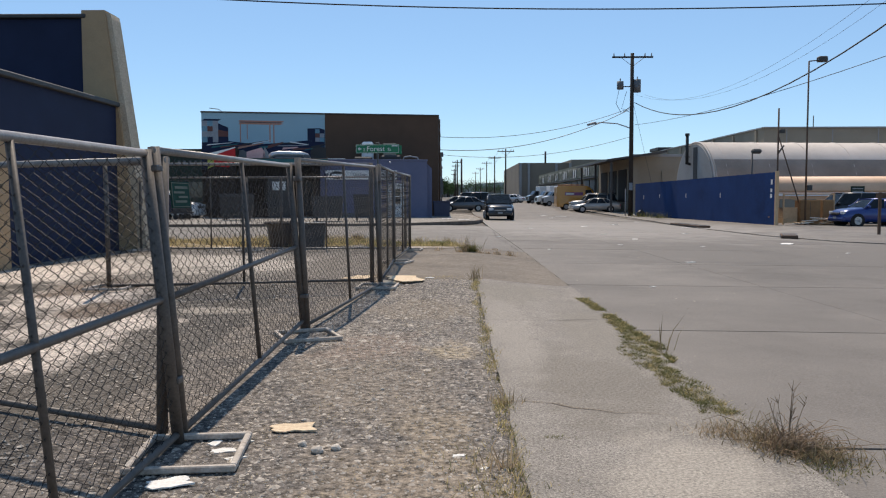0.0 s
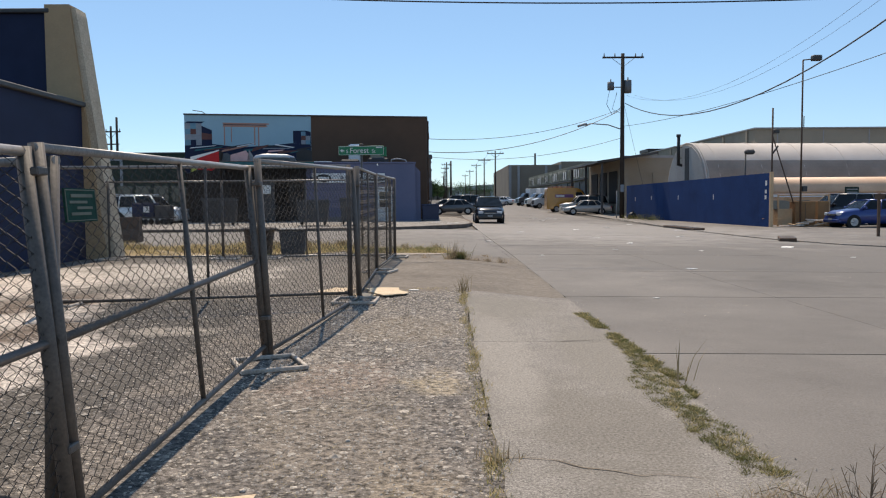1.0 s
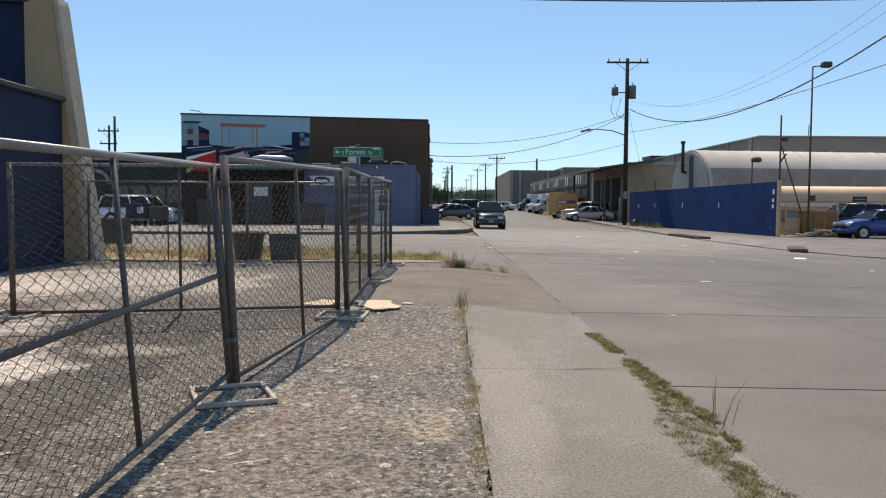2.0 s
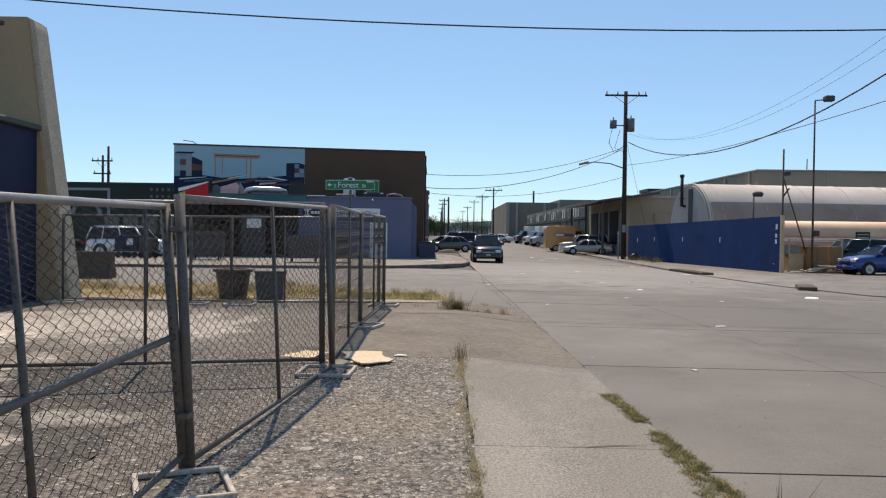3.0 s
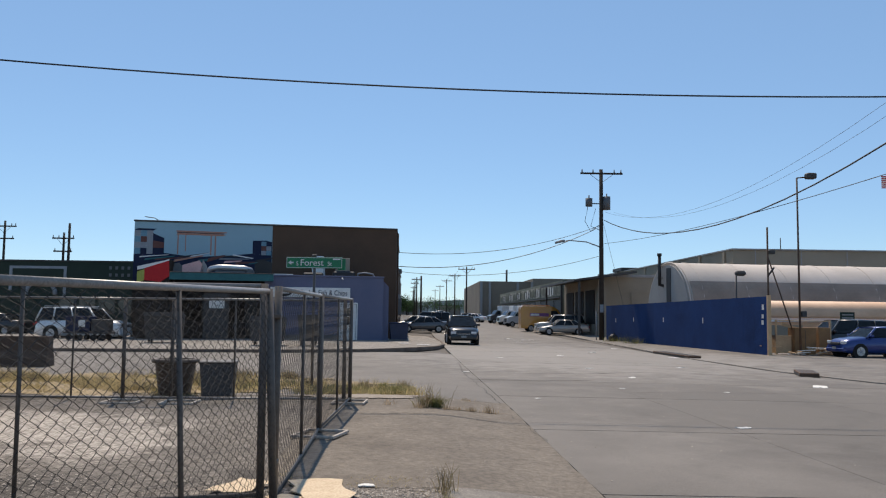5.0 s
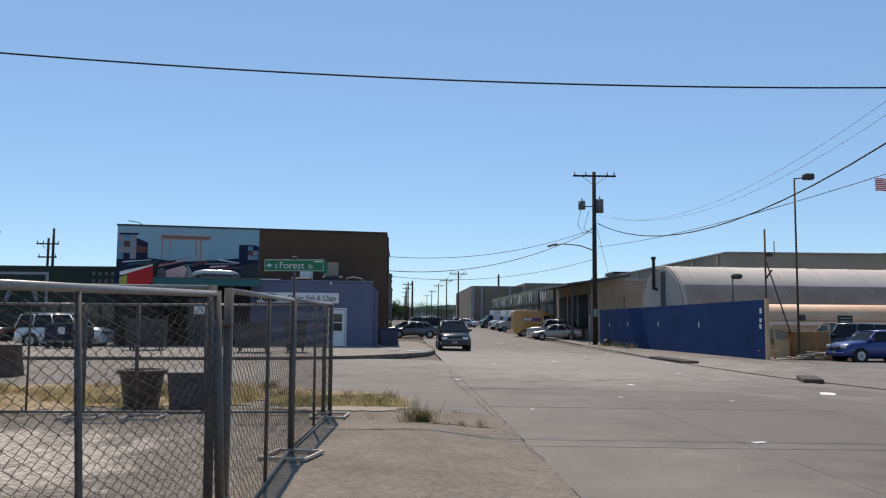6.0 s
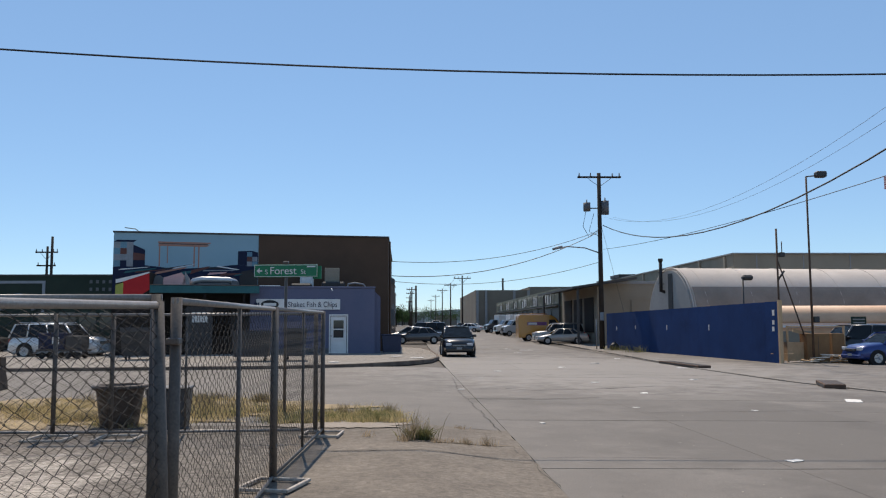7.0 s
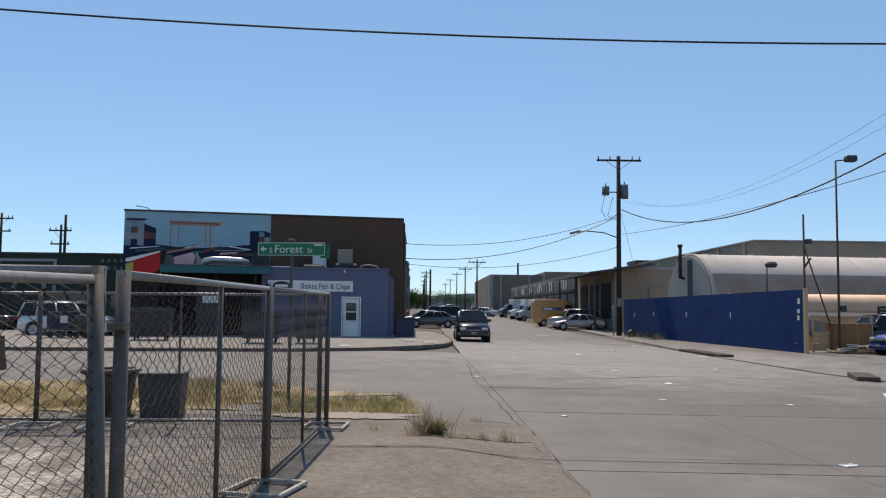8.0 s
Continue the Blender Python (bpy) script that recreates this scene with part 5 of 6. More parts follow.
part("gutter", box(18.9, 52, 56.9, 57.0, 1.42, 1.55), "white", tk, "white gutter")
part("wall", box(19.0, 52, 57.05, 58.95, -0.3, 1.54), "tank", tk)
for k in range(5):
    part("panel", box(22.5 + k * 5, 25 + k * 5, 57.0, 57.046, 0.3, 1.2), "cream", tk)
pb = thing("plywood_bin", "open bin of raw plywood holding scrap wood", "bin", at(18.6, 46.6, 2))
part("side", box(0.0, 1.25, 0, 0.03, 0.1, 1.0, bevel=0.005), "plywood", pb)
part("side", box(0.0, 0.03, 0.04, 1.4, 0.1, 1.0, bevel=0.005), "plywood", pb)
part("top_rail", tube([(0, 0, 1.75), (2.9, 0, 1.75)], 0.035, 6), "plywood", pb)
for x in (0.03, 2.9):
    part("post", box(x - 0.04, x + 0.04, -0.04, 0.04, 0, 1.8), "plywood", pb)
part("board", box(0.0, 1.3, 0.1, 0.14, 1.35, 1.5), "plywood", pb).matrix_local = pose(0, 0, 0.2, 0, 15, 0)
cbn = thing("brown_cabinet", "plain brown plywood cabinet standing in the yard", "cabinet", at(19.45, 46.3, 3))
part("body", box(0, 1.15, 0, 0.7, 0.0, 1.42, bevel=0.02), "plywood_dark", cbn)
part("door_gap", box(0.56, 0.58, -0.006, -0.001, 0.1, 1.3), "dark", cbn)
cbn2 = thing("brown_cabinet", "narrow brown plywood cabinet standing in the yard", "cabinet", at(20.75, 46.4, -2))
part("body", box(0, 0.6, 0, 0.6, 0.0, 1.42, bevel=0.02), "plywood_dark", cbn2)
nsn = thing("notice_board", "dark green notice board with pale lines", "sign", at(26.6, 54.5, 0))
part("board", box(-0.45, 0.45, -0.03, 0.03, 1.6, 2.3, bevel=0.01), "green_wall", nsn)
for k in range(3):
    part("lettering_bar", box(-0.35, 0.35, -0.04, -0.031, 1.72 + k * 0.19, 1.79 + k * 0.19), "grey", nsn)
for s in (-0.4, 0.4):
    part("post", tube([(s, 0.06, 0), (s, 0.06, 2.3)], 0.03, 6), "dark", nsn)
fp = thing("flagpole", "tall white flagpole with a striped flag flying", "flagpole", pose(51.0, 88, gz(51, 88)))
part("pole", tube([(0, 0, -0.3), (0, 0, 17.2)], 0.09, 8, 0.05), "white", fp)
cloth = part("flag", box(-0.9, -0.06, -0.012, 0.012, 15.95, 16.65), "navy", fp, "striped red and white flag with a blue corner")
for k in range(13):
    z = 16.65 - 0.1 * (k + 1)
    x1 = -0.9 if k < 7 else -0.06
    part("stripe", prism([(-2.45, z - 0.1 + 0.06), (-1.9, z - 0.02), (-1.3, z - 0.08), (x1, z), (x1, z + 0.1), (-1.3, z + 0.02), (-1.9, z + 0.08), (-2.45, z + 0.06)], -0.01, 0.01), "white" if k % 2 else "red", cloth)
rp = thing("sign_post", "short brown post beside the side street", "post", at(17.3, 33.5, 0))
part("post", box(-0.05, 0.05, -0.05, 0.05, 0, 1.75, bevel=0.01), "rust", rp)
part("plate", box(-0.2, 0.2, -0.08, -0.055, 1.5, 1.72), "rust", rp)

# ---- bins, barriers and carts ----
def lathe(profile, n=24):
    """A shape turned round the z axis from (radius, height) points."""
    bm = bmesh.new()
    rings = [[bm.verts.new((r * math.cos(2 * math.pi * k / n), r * math.sin(2 * math.pi * k / n), z)) for k in range(n)] for r, z in profile]
    for a, b in zip(rings, rings[1:]):
        for k in range(n):
            f = bm.faces.new((a[k], a[(k + 1) % n], b[(k + 1) % n], b[k]))
            f.smooth = True
    bm.faces.new(rings[0][::-1])
    return bm


tub = thing("planter_tub", "large round brown plastic tub with a rolled rim", "tub", at(-4.26, 20.1, 0) @ Matrix.Diagonal((1.0, 1.0, 0.86, 1)))
part("body", lathe([(0.27, 0), (0.28, 0.02), (0.36, 0.70), (0.36, 0.72), (0.33, 0.72), (0.30, 0.40)]), "bin_brown", tub)
part("rim", lathe([(0.355, 0.66), (0.41, 0.67), (0.42, 0.71), (0.41, 0.75), (0.34, 0.75), (0.335, 0.70)]), "bin_brown", tub, "paler rolled rim")
tb = thing("trash_bin", "square dark grey plastic bin behind the fence", "bin", at(-3.41, 19.8, 6) @ Matrix.Diagonal((1.0, 1.0, 0.86, 1)))
part("body", prism([(-0.25, 0), (0.25, 0), (0.3, 0.68), (-0.3, 0.68)], -0.26, 0.26), "bin_dark", tb)
part("rim", box(-0.32, 0.32, -0.28, 0.28, 0.684, 0.73, bevel=0.015), "bin_dark", tb)
sb2 = thing("trash_bin", "dark blue plastic bin against the takeaway", "bin", at(-0.8, 55.6, 5, 0.12))
part("body", prism([(-0.5, 0), (0.5, 0), (0.56, 0.95), (-0.56, 0.95)], -0.4, 0.4), "navy_bin", sb2)
part("lid", box(-0.6, 0.6, -0.45, 0.45, 0.954, 1.03, bevel=0.03), "navy_bin", sb2)


def dumpster(x, y, turn, w, h, mat, label):
    t = thing("dumpster", label, "dumpster", at(x, y, turn, 0.12), "dumpsters")
    part("body", prism([(-w / 2, 0.18), (w / 2, 0.18), (w / 2 + 0.08, h), (-w / 2 - 0.08, h)], -0.55, 0.55), mat, t)
    part("lid", prism([(-0.62, h + 0.004), (0.62, h + 0.004), (0.62, h + 0.04), (-0.62, h + 0.2)], -w / 2 - 0.1, w / 2 + 0.1, "x"), "bin_dark", t, "hinged dark plastic lid")
    for k in range(3):
        z = 0.4 + k * (h - 0.5) / 2.5
        part("rib", box(-w / 2 - 0.03, w / 2 + 0.03, -0.6, -0.552, z, z + 0.06), mat, t)
    for sx in (-1, 1):
        for sy in (-0.4, 0.4):
            part("castor", tube([(sx * w * 0.4 - 0.03, sy, 0.09), (sx * w * 0.4 + 0.03, sy, 0.09)], 0.09, 10), "tyre", t)
    return t


dumpster(-12.3, 46.6, 8, 1.65, 1.3, "dark", "dark steel dumpster on castors")
dumpster(-6.9, 45.0, 5, 1.5, 1.15, "bin_dark", "dark grey steel dumpster with a sloping lid")
dumpster(-5.0, 45.4, 5, 0.85, 1.25, "bin_dark", "narrow dark wheeled bin by the kerb")
cart = thing("loaded_cart", "dark handcart piled with dark boxes", "cart", at(-16.6, 48.2, -6, 0.12))
part("frame", box(-1.2, 1.2, -0.4, 0.4, 0.35, 0.45, bevel=0.02), "dark", cart)
part("box", box(-1.1, 0.2, -0.38, 0.35, 0.454, 1.25, bevel=0.03), "navy", cart)
part("box", box(0.25, 1.1, -0.35, 0.35, 0.454, 1.1, bevel=0.03), "dark", cart)
part("panel", box(-0.4, -0.05, -0.39, -0.381, 0.7, 1.05), "litter", cart)
for x in (-0.9, -0.3, 0.4, 0.9):
    for y in (-0.35, 0.35):
        part("wheel", tube([(x, y - 0.03, 0.16), (x, y + 0.03, 0.16)], 0.16, 12), "tyre", cart)
cbx = thing("notice_board", "white notice on a dark board under the canopy", "notice", at(-11.2, 52.6, 10.8, 0.12))
part("board", box(-0.7, 0.7, 0.0, 0.06, 0, 2.6, bevel=0.01), "dark", cbx)
part("sheet", box(-0.4, 0.45, -0.012, -0.002, 1.75, 2.3), "litter", cbx)
for x in (-11.1,):
    bar = thing("concrete_barrier", "weathered brown concrete barrier block", "barrier", at(x, 29.0, 4), "barriers")
    part("block", prism([(-0.35, 0), (0.35, 0), (0.3, 0.25), (0.18, 0.45), (0.15, 0.85), (-0.15, 0.85), (-0.18, 0.45), (-0.3, 0.25)], -0.78, 0.78, "x"), "barrier_brown", bar)
sgn = thing("fence_sign", "small green and white sign wired to the fence", "sign", pose(-1.592, 4.55, 1.357, 0, -4.6, 0))
part("plate", box(-0.004, 0.004, -0.16, 0.16, -0.075, 0.075), "sign_shaded", sgn)
for a, b, c, d in ((-0.155, 0.155, 0.066, 0.07), (-0.155, 0.155, -0.07, -0.066), (-0.155, -0.151, -0.065, 0.065), (0.151, 0.155, -0.065, 0.065), (-0.10, 0.12, 0.035, 0.05), (-0.12, 0.06, 0.008, 0.02), (-0.05, 0.11, -0.018, -0.006), (-0.11, 0.09, -0.045, -0.032)):
    part("lettering_bar", box(0.0045, 0.0075, a, b, c, d), "shed_sage", sgn)

# ---- litter ----
def scrap(name, x, y, w, d, mat, label, turn=0.0, z=0.02, tilt=0.0, category="litter"):
    bm = bmesh.new()
    n = 16
    rng = random.Random(int(x * 997 + y * 131))
    pts = []
    for k in range(n):
        a = 2 * math.pi * k / n
        e = 1 / max(abs(math.cos(a)), abs(math.sin(a))) ** 1.0
        s = rng.uniform(0.9, 1.04) if w > 0.5 else rng.uniform(0.68, 1.08)
        pts.append((w / 2 * math.cos(a) * e * s, d / 2 * math.sin(a) * e * s))
    top = [bm.verts.new((px, py, 0.004 + rng.uniform(0, 0.014) * min(1, w / 0.4))) for px, py in pts]
    low = [bm.verts.new((px, py, 0.0)) for px, py in pts]
    c = bm.verts.new((0, 0, 0.008))
    for k in range(n):
        l = (k + 1) % n
        bm.faces.new((top[k], top[l], c))
        bm.faces.new((low[l], top[l], top[k], low[k]))
    bm.faces.new(low[::-1])
    return single(name, bm, mat, label, category, m=pose(x, y, gz(x, y) + z, 0, tilt, turn), group="litter")


scrap("cardboard_sheet", -0.72, 11.85, 0.50, 0.85, "card", "flattened tan cardboard sheet lying by the fence", 12, 0.03)
scrap("cardboard_sheet", -1.40, 11.95, 0.36, 0.6, "card", "small folded cardboard piece inside the fence", -20, 0.04)
scrap("cardboard_sheet", -0.98, 11.6, 0.30, 0.3, "card", "torn cardboard piece on the verge", 40, 0.02)
scrap("paper_scrap", -0.36, 12.1, 0.16, 0.1, "litter", "crumpled white paper on the verge", 5)
scrap("cardboard_sheet", -0.92, 4.42, 0.27, 0.17, "card", "yellowed foam scrap on the verge", 10)
scrap("paper_scrap", -1.33, 3.5, 0.2, 0.13, "litter", "white paper scrap under the fence foot", 30)
scrap("wood_splinter", -0.94, 6.1, 0.24, 0.03, "stone", "bleached wood splinter on the verge", 25, 0.006)
scrap("wood_splinter", -1.06, 6.25, 0.15, 0.025, "stone", "bleached wood splinter on the verge", 55, 0.006)
scrap("wood_splinter", -1.12, 5.95, 0.11, 0.03, "stone", "bleached wood splinter on the verge", -20, 0.006)
for x, y, w, d in ((10.6, 26.06, 0.75, 0.35), (5.0, 17.2, 0.22, 0.15), (1.6, 28.9, 0.2, 0.16), (6.64, 41.7, 0.4, 0.3), (2.48, 21.1, 0.12, 0.09), (7.14, 23.44, 0.12, 0.1), (6.18, 27.9, 0.35, 0.2), (5.88, 32.15, 0.3, 0.2), (9.0, 46.0, 0.4, 0.3), (3.6, 38.5, 0.25, 0.2),
                   (4.9, 24.0, 0.12, 0.1), (9.6, 34.2, 0.3, 0.2), (7.2, 60, 0.5, 0.4), (8.6, 66, 0.9, 0.5), (7.4, 68, 0.7, 0.5), (11.6, 52, 0.4, 0.3), (13.2, 38.5, 0.35, 0.25), (11.92, 42.3, 0.4, 0.3), (15.3, 43.0, 0.35, 0.25), (10.2, 21.2, 0.16, 0.1), (3.0, 12.2, 0.08, 0.06)):
    scrap("paper_scrap", x, y, w, d, "litter", "small white paper scrap lying on the road", x * 40, 0.012)
for x, y in ((-3.0, 42.6), (0.6, 47.2), (-0.4, 49.0)):
    scrap("paper_scrap", x, y, 0.6, 0.4, "litter", "white paper scrap on the pavement", x * 31, 0.12)

for x, y, w, a in ((-1.22, 4.02, 0.13, 20), (-1.30, 4.16, 0.10, 75), (-1.15, 4.2, 0.09, -30), (-1.12, 3.9, 0.11, 50), (0.02, 3.95, 0.07, 10), (0.14, 3.75, 0.05, 60)):
    scrap("paper_scrap", x, y, w, w * 0.6, "litter", "small torn pale scrap on the verge", a, 0.01)

# storm drains and pale dirt
for x, y, l in ((12.75, 44.4, 5.0), (12.8, 31.3, 2.0)):
    g = thing("storm_drain", "dark rusty storm drain inlet standing at the kerb", "drain", at(x, y, 92 if y > 35 else 70, 0.0), kind="structure")
    part("frame", box(-l / 2, l / 2, -0.25, 0.32, -0.05, 0.13, bevel=0.012), "rust", g)
    part("inlet", box(-l / 2 + 0.15, l / 2 - 0.15, 0.3205, 0.326, 0.01, 0.085), "black", g, "dark inlet opening")
    for k in range(5):
        part("slot", box(-l / 2 + 0.1, l / 2 - 0.1, -0.25 + k * 0.11, -0.19 + k * 0.11, 0.131, 0.135), "black", g)


def blot(name, x, y, rx, ry, mat, label, lift, seed, turn=0.0):
    """A patch of ground with a ragged outline."""
    n, rings = 160, 4
    verts = [(x, y, gz(x, y) + lift)]
    c, s = math.cos(turn), math.sin(turn)
    for r in range(1, rings + 1):
        for k in range(n):
            a = 2 * math.pi * k / n
            e = 1 + 0.45 * noise.noise(Vector((math.cos(a) * 1.7 + seed, math.sin(a) * 1.7, seed))) + 0.35 * noise.noise(Vector((math.cos(a) * 5 + seed, math.sin(a) * 5, 2.0))) + 0.3 * noise.noise(Vector((math.cos(a) * 17 + seed, math.sin(a) * 17, 5.0)))
            u, v = rx * e * r / rings * math.cos(a), ry * e * r / rings * math.sin(a)
            px, py = x + u * c - v * s, y + u * s + v * c
            verts.append((px, py, gz(px, py) + lift))
    faces = [(0, 1 + k, 1 + (k + 1) % n) for k in range(n)]
    for r in range(rings - 1):
        for k in range(n):
            a, b = 1 + r * n + k, 1 + r * n + (k + 1) % n
            faces.append((a, a + n, b + n, b))
    me = bpy.data.meshes.new(name)
    me.from_pydata(verts, [], faces)
    ground_piece(name, me, mat, label, "ground")


blot("dirt_patch", -0.8, 19.9, 1.1, 0.35, "sand", "pale sandy dirt at the edge of the grass", 0.02, 6.0)

# cracks: thin dark tar lines let into the concrete
def crack(points, width, name="crack", mat="tar", label="dark crack in the concrete"):
    bm = bmesh.new()
    pts = []
    for (x0, y0), (x1, y1) in zip(points, points[1:]):
        n = max(2, round(math.hypot(x1 - x0, y1 - y0) / 0.15))
        for i in range(n):
            u = i / n
            x, y = x0 + (x1 - x0) * u, y0 + (y1 - y0) * u
            v = noise.noise_vector(Vector((x * 3.1, y * 3.1, 0.7))) * 0.05
            pts.append((x + v.x, y + v.y))
    pts.append(points[-1])
    last = None
    for i, (x, y) in enumerate(pts):
        a, b = pts[max(i - 1, 0)], pts[min(i + 1, len(pts) - 1)]
        d = Vector((b[0] - a[0], b[1] - a[1])).normalized()
        w = width * (0.35 + 0.65 * abs(noise.noise(Vector((x * 2, y * 2, 3))) * 2)) * (0.3 if i in (0, len(pts) - 1) else 1)
        z = gz(x, y) + (0.024 if x < 1.75 and y < 12.1 else 0.0125)
        now = [bm.verts.new((x - d.y * w, y + d.x * w, z)), bm.verts.new((x + d.y * w, y - d.x * w, z))]
        if last:
            bm.faces.new((last[0], now[0], now[1], last[1]))
        last = now
    bmesh.ops.recalc_face_normals(bm, faces=bm.faces[:])
    for f in bm.faces:
        if f.normal.z < 0:
            f.normal_flip()
    return single(name, bm, mat, label, "crack", "structure")


crack([(0.34, 5.02), (0.5, 5.04), (0.62, 5.0), (0.72, 4.88), (0.86, 4.83), (1.0, 4.74), (1.12, 4.78), (1.3, 4.72)], 0.008, mat="brown_dirt")
blades_later = [(0.36, 5.02), (0.5, 5.03), (0.64, 4.98), (0.76, 4.87)]
crack([(-0.95, 17.36), (0.3, 17.34), (0.6, 17.33), (0.9, 17.25), (1.2, 17.18), (1.5, 17.05), (1.72, 16.92)], 0.016)
crack([(0.2, 18.15), (0.6, 18.12), (0.95, 18.26), (1.35, 18.3), (1.65, 18.44)], 0.03, mat="brown_dirt")
crack([(1.65, 18.44), (1.64, 17.7), (1.72, 17.1), (1.71, 16.3), (1.76, 15.5)], 0.004)
crack([(1.66, 34.4), (1.5, 28.8), (1.53, 26.5), (1.62, 21.3), (1.64, 19.8)], 0.009)
crack([(1.55, 26.0), (2.5, 26.0), (3.45, 26.1), (4.7, 26.5)], 0.045)
crack([(2.0, 29.3), (2.8, 29.4), (3.6, 28.7), (4.4, 29.2), (5.2, 29.3), (7.3, 30.7)], 0.035)
crack([(1.76, 17.4), (2.5, 17.43), (4.0, 17.4)], 0.010)
crack([(-0.33, 17.31), (-0.13, 17.3)], 0.045)
crack([(4.9, 23.0), (6.5, 23.2), (8.2, 23.5), (10, 23.2)], 0.02)
crack([(12.0, 30.6), (14.5, 30.4), (18, 29.0)], 0.05)
crack([(5.4, 36), (7.5, 37), (9.5, 36.5), (12, 37.2)], 0.035)
crack([(1.0, 8.55), (1.7, 8.7)], 0.008)
crack([(2.4, 44), (5, 45.2), (9, 44.4)], 0.04)


# ---- grass, weeds and stones ----
def blades(name, spots, mat, label, count, height, width, spread, lean=0.5, seed=1, category="grass", kind="stuff"):
    """Many thin bent blades; spots: (x, y, share, reach in x, reach in y)."""
    rng = random.Random(seed)
    verts, faces = [], []
    total = sum(s[2] for s in spots)
    for x, y, share, sx, sy in spots:
        for _ in range(round(count * share / total)):
            px, py = x + rng.gauss(0, sx), y + rng.gauss(0, sy)
            h = height * rng.uniform(0.35, 1.15)
            a, b = rng.uniform(0, 2 * math.pi), rng.uniform(0, 2 * math.pi)
            l = h * lean * rng.uniform(0.2, 1.3)
            dx, dy = math.cos(a) * l, math.sin(a) * l
            wx, wy = math.cos(b) * width / 2, math.sin(b) * width / 2
            z = gz(px, py) + 0.0
            i = len(verts)
            verts += [(px - wx, py - wy, z), (px + wx, py + wy, z), (px + dx * 0.4 + wx * 0.7, py + dy * 0.4 + wy * 0.7, z + h * 0.6), (px + dx * 0.4 - wx * 0.7, py + dy * 0.4 - wy * 0.7, z + h * 0.6), (px + dx, py + dy, z + h)]
            faces += [(i, i + 1, i + 2, i + 3), (i + 3, i + 2, i + 4)]
    me = bpy.data.meshes.new(name)
    me.from_pydata(verts, [], faces)
    me.materials.append(M[mat])
    return tagged(new(name, me), label, category, kind=kind)


R = random.Random(5)
edge = []
for k in range(420):
    y = 4.75 + 5.8 * k / 420
    v = noise.noise(Vector((y * 1.5, 0.3, 4.2)))
    if y > 7.2 and v < -0.24:
        continue
    wdt = (0.15 if y < 7.3 else 0.06 + 0.05 * (1 - smooth(y, 7.3, 9.5))) * (0.8 + 0.8 * v)
    x = 1.70 - 0.03 * math.sin(y * 1.3) - (0.07 if y < 7 else 0.0) + R.uniform(-1, 1) * wdt
    edge.append((x, y + R.uniform(-0.03, 0.03), 1.0, 0.018, 0.022))
blades("grass", edge, "joint_green", "matted dark green weeds in the joint between sidewalk and road", 30000, 0.036, 0.006, 0.1, 1.5, 2)
blades("grass", edge[::5], "dry_grass", "dry straw among the weeds of the sidewalk joint", 2600, 0.052, 0.005, 0.1, 1.3, 3)
side = []
for k in range(70):
    y = 3.0 + 9.0 * k / 70
    s = abs(noise.noise(Vector((y * 1.7, 2, 9))))
    side.append((0.30 + 0.03 * math.sin(y * 5), y, 0.1 + s * 2.2, 0.028, 0.06))
side += [(0.2, 3.4, 4, 0.12, 0.18), (0.32, 5.0, 2.0, 0.04, 0.1), (0.12, 3.9, 1.5, 0.12, 0.15)]
blades("grass", side, "dry_grass", "dry straw tufts along the edge of the sidewalk", 2600, 0.05, 0.005, 0.1, 0.9, 4)
blades("grass", side, "green_grass", "sparse green weeds along the edge of the sidewalk", 1100, 0.045, 0.006, 0.1, 0.9, 6)
blot("grass_mat", -7.2, 22.5, 5.9, 3.0, "straw_mat", "matted dead straw under the tall grass", 0.014, 13.0)
strip, tufts = [], []
while len(strip) < 420:
    x, y = R.uniform(-12.5, 0.1), R.uniform(19.7, 25.6)
    v = noise.noise(Vector((x * 0.8, y * 1.3, 1.7))) + 0.5 * noise.noise(Vector((x * 2.6, y * 2.6, 4.0)))
    if v > -0.12 and 20.2 - 0.5 * smooth(-x, 2.5, 5) < y < 25.6 - 3.6 * smooth(x, -4.0, 0.2):
        strip.append((x, y, 0.4 + 2.2 * max(0, v) + R.random(), 0.13, 0.13))
        if v > 0.22:
            tufts.append((x, y, 0.3 + R.random() ** 2, 0.07, 0.07))
blades("grass", strip, "dry_grass", "short dry straw-coloured grass beside the cross street", 42000, 0.075, 0.010, 0.1, 1.5, 7)
verge_grass = [(R.uniform(-2.2, 0.0), 20.3 + 1.5 * R.random(), 0.4 + R.random(), 0.12, 0.10) for _ in range(46)]
blades("grass", verge_grass, "dry_grass", "thick straw-coloured grass at the driveway corner", 7000, 0.085, 0.009, 0.1, 1.3, 27)
blades("grass", verge_grass[::2], "green_grass", "olive weeds in the grass at the driveway corner", 1800, 0.13, 0.010, 0.1, 0.9, 28)
blades("weed", [(0.36, 18.36, 1, 0.09, 0.06), (0.40, 18.34, 1, 0.05, 0.05)], "joint_green", "small dark leafy weed in the driveway crack", 420, 0.17, 0.016, 0.1, 1.1, 29, "weed", "stuff")
blades("grass", strip[::2], "dry_grass", "tall dry straw-coloured grass beside the cross street", 8000, 0.22, 0.007, 0.1, 0.8, 17)
blades("grass", tufts, "green_grass", "green weeds in the dry grass strip", 6000, 0.13, 0.012, 0.1, 1.0, 8)
blades("grass", tufts[::3] + strip[::11], "bush_leaf", "dark brown weeds in the dry grass strip", 6000, 0.22, 0.009, 0.1, 0.7, 18)
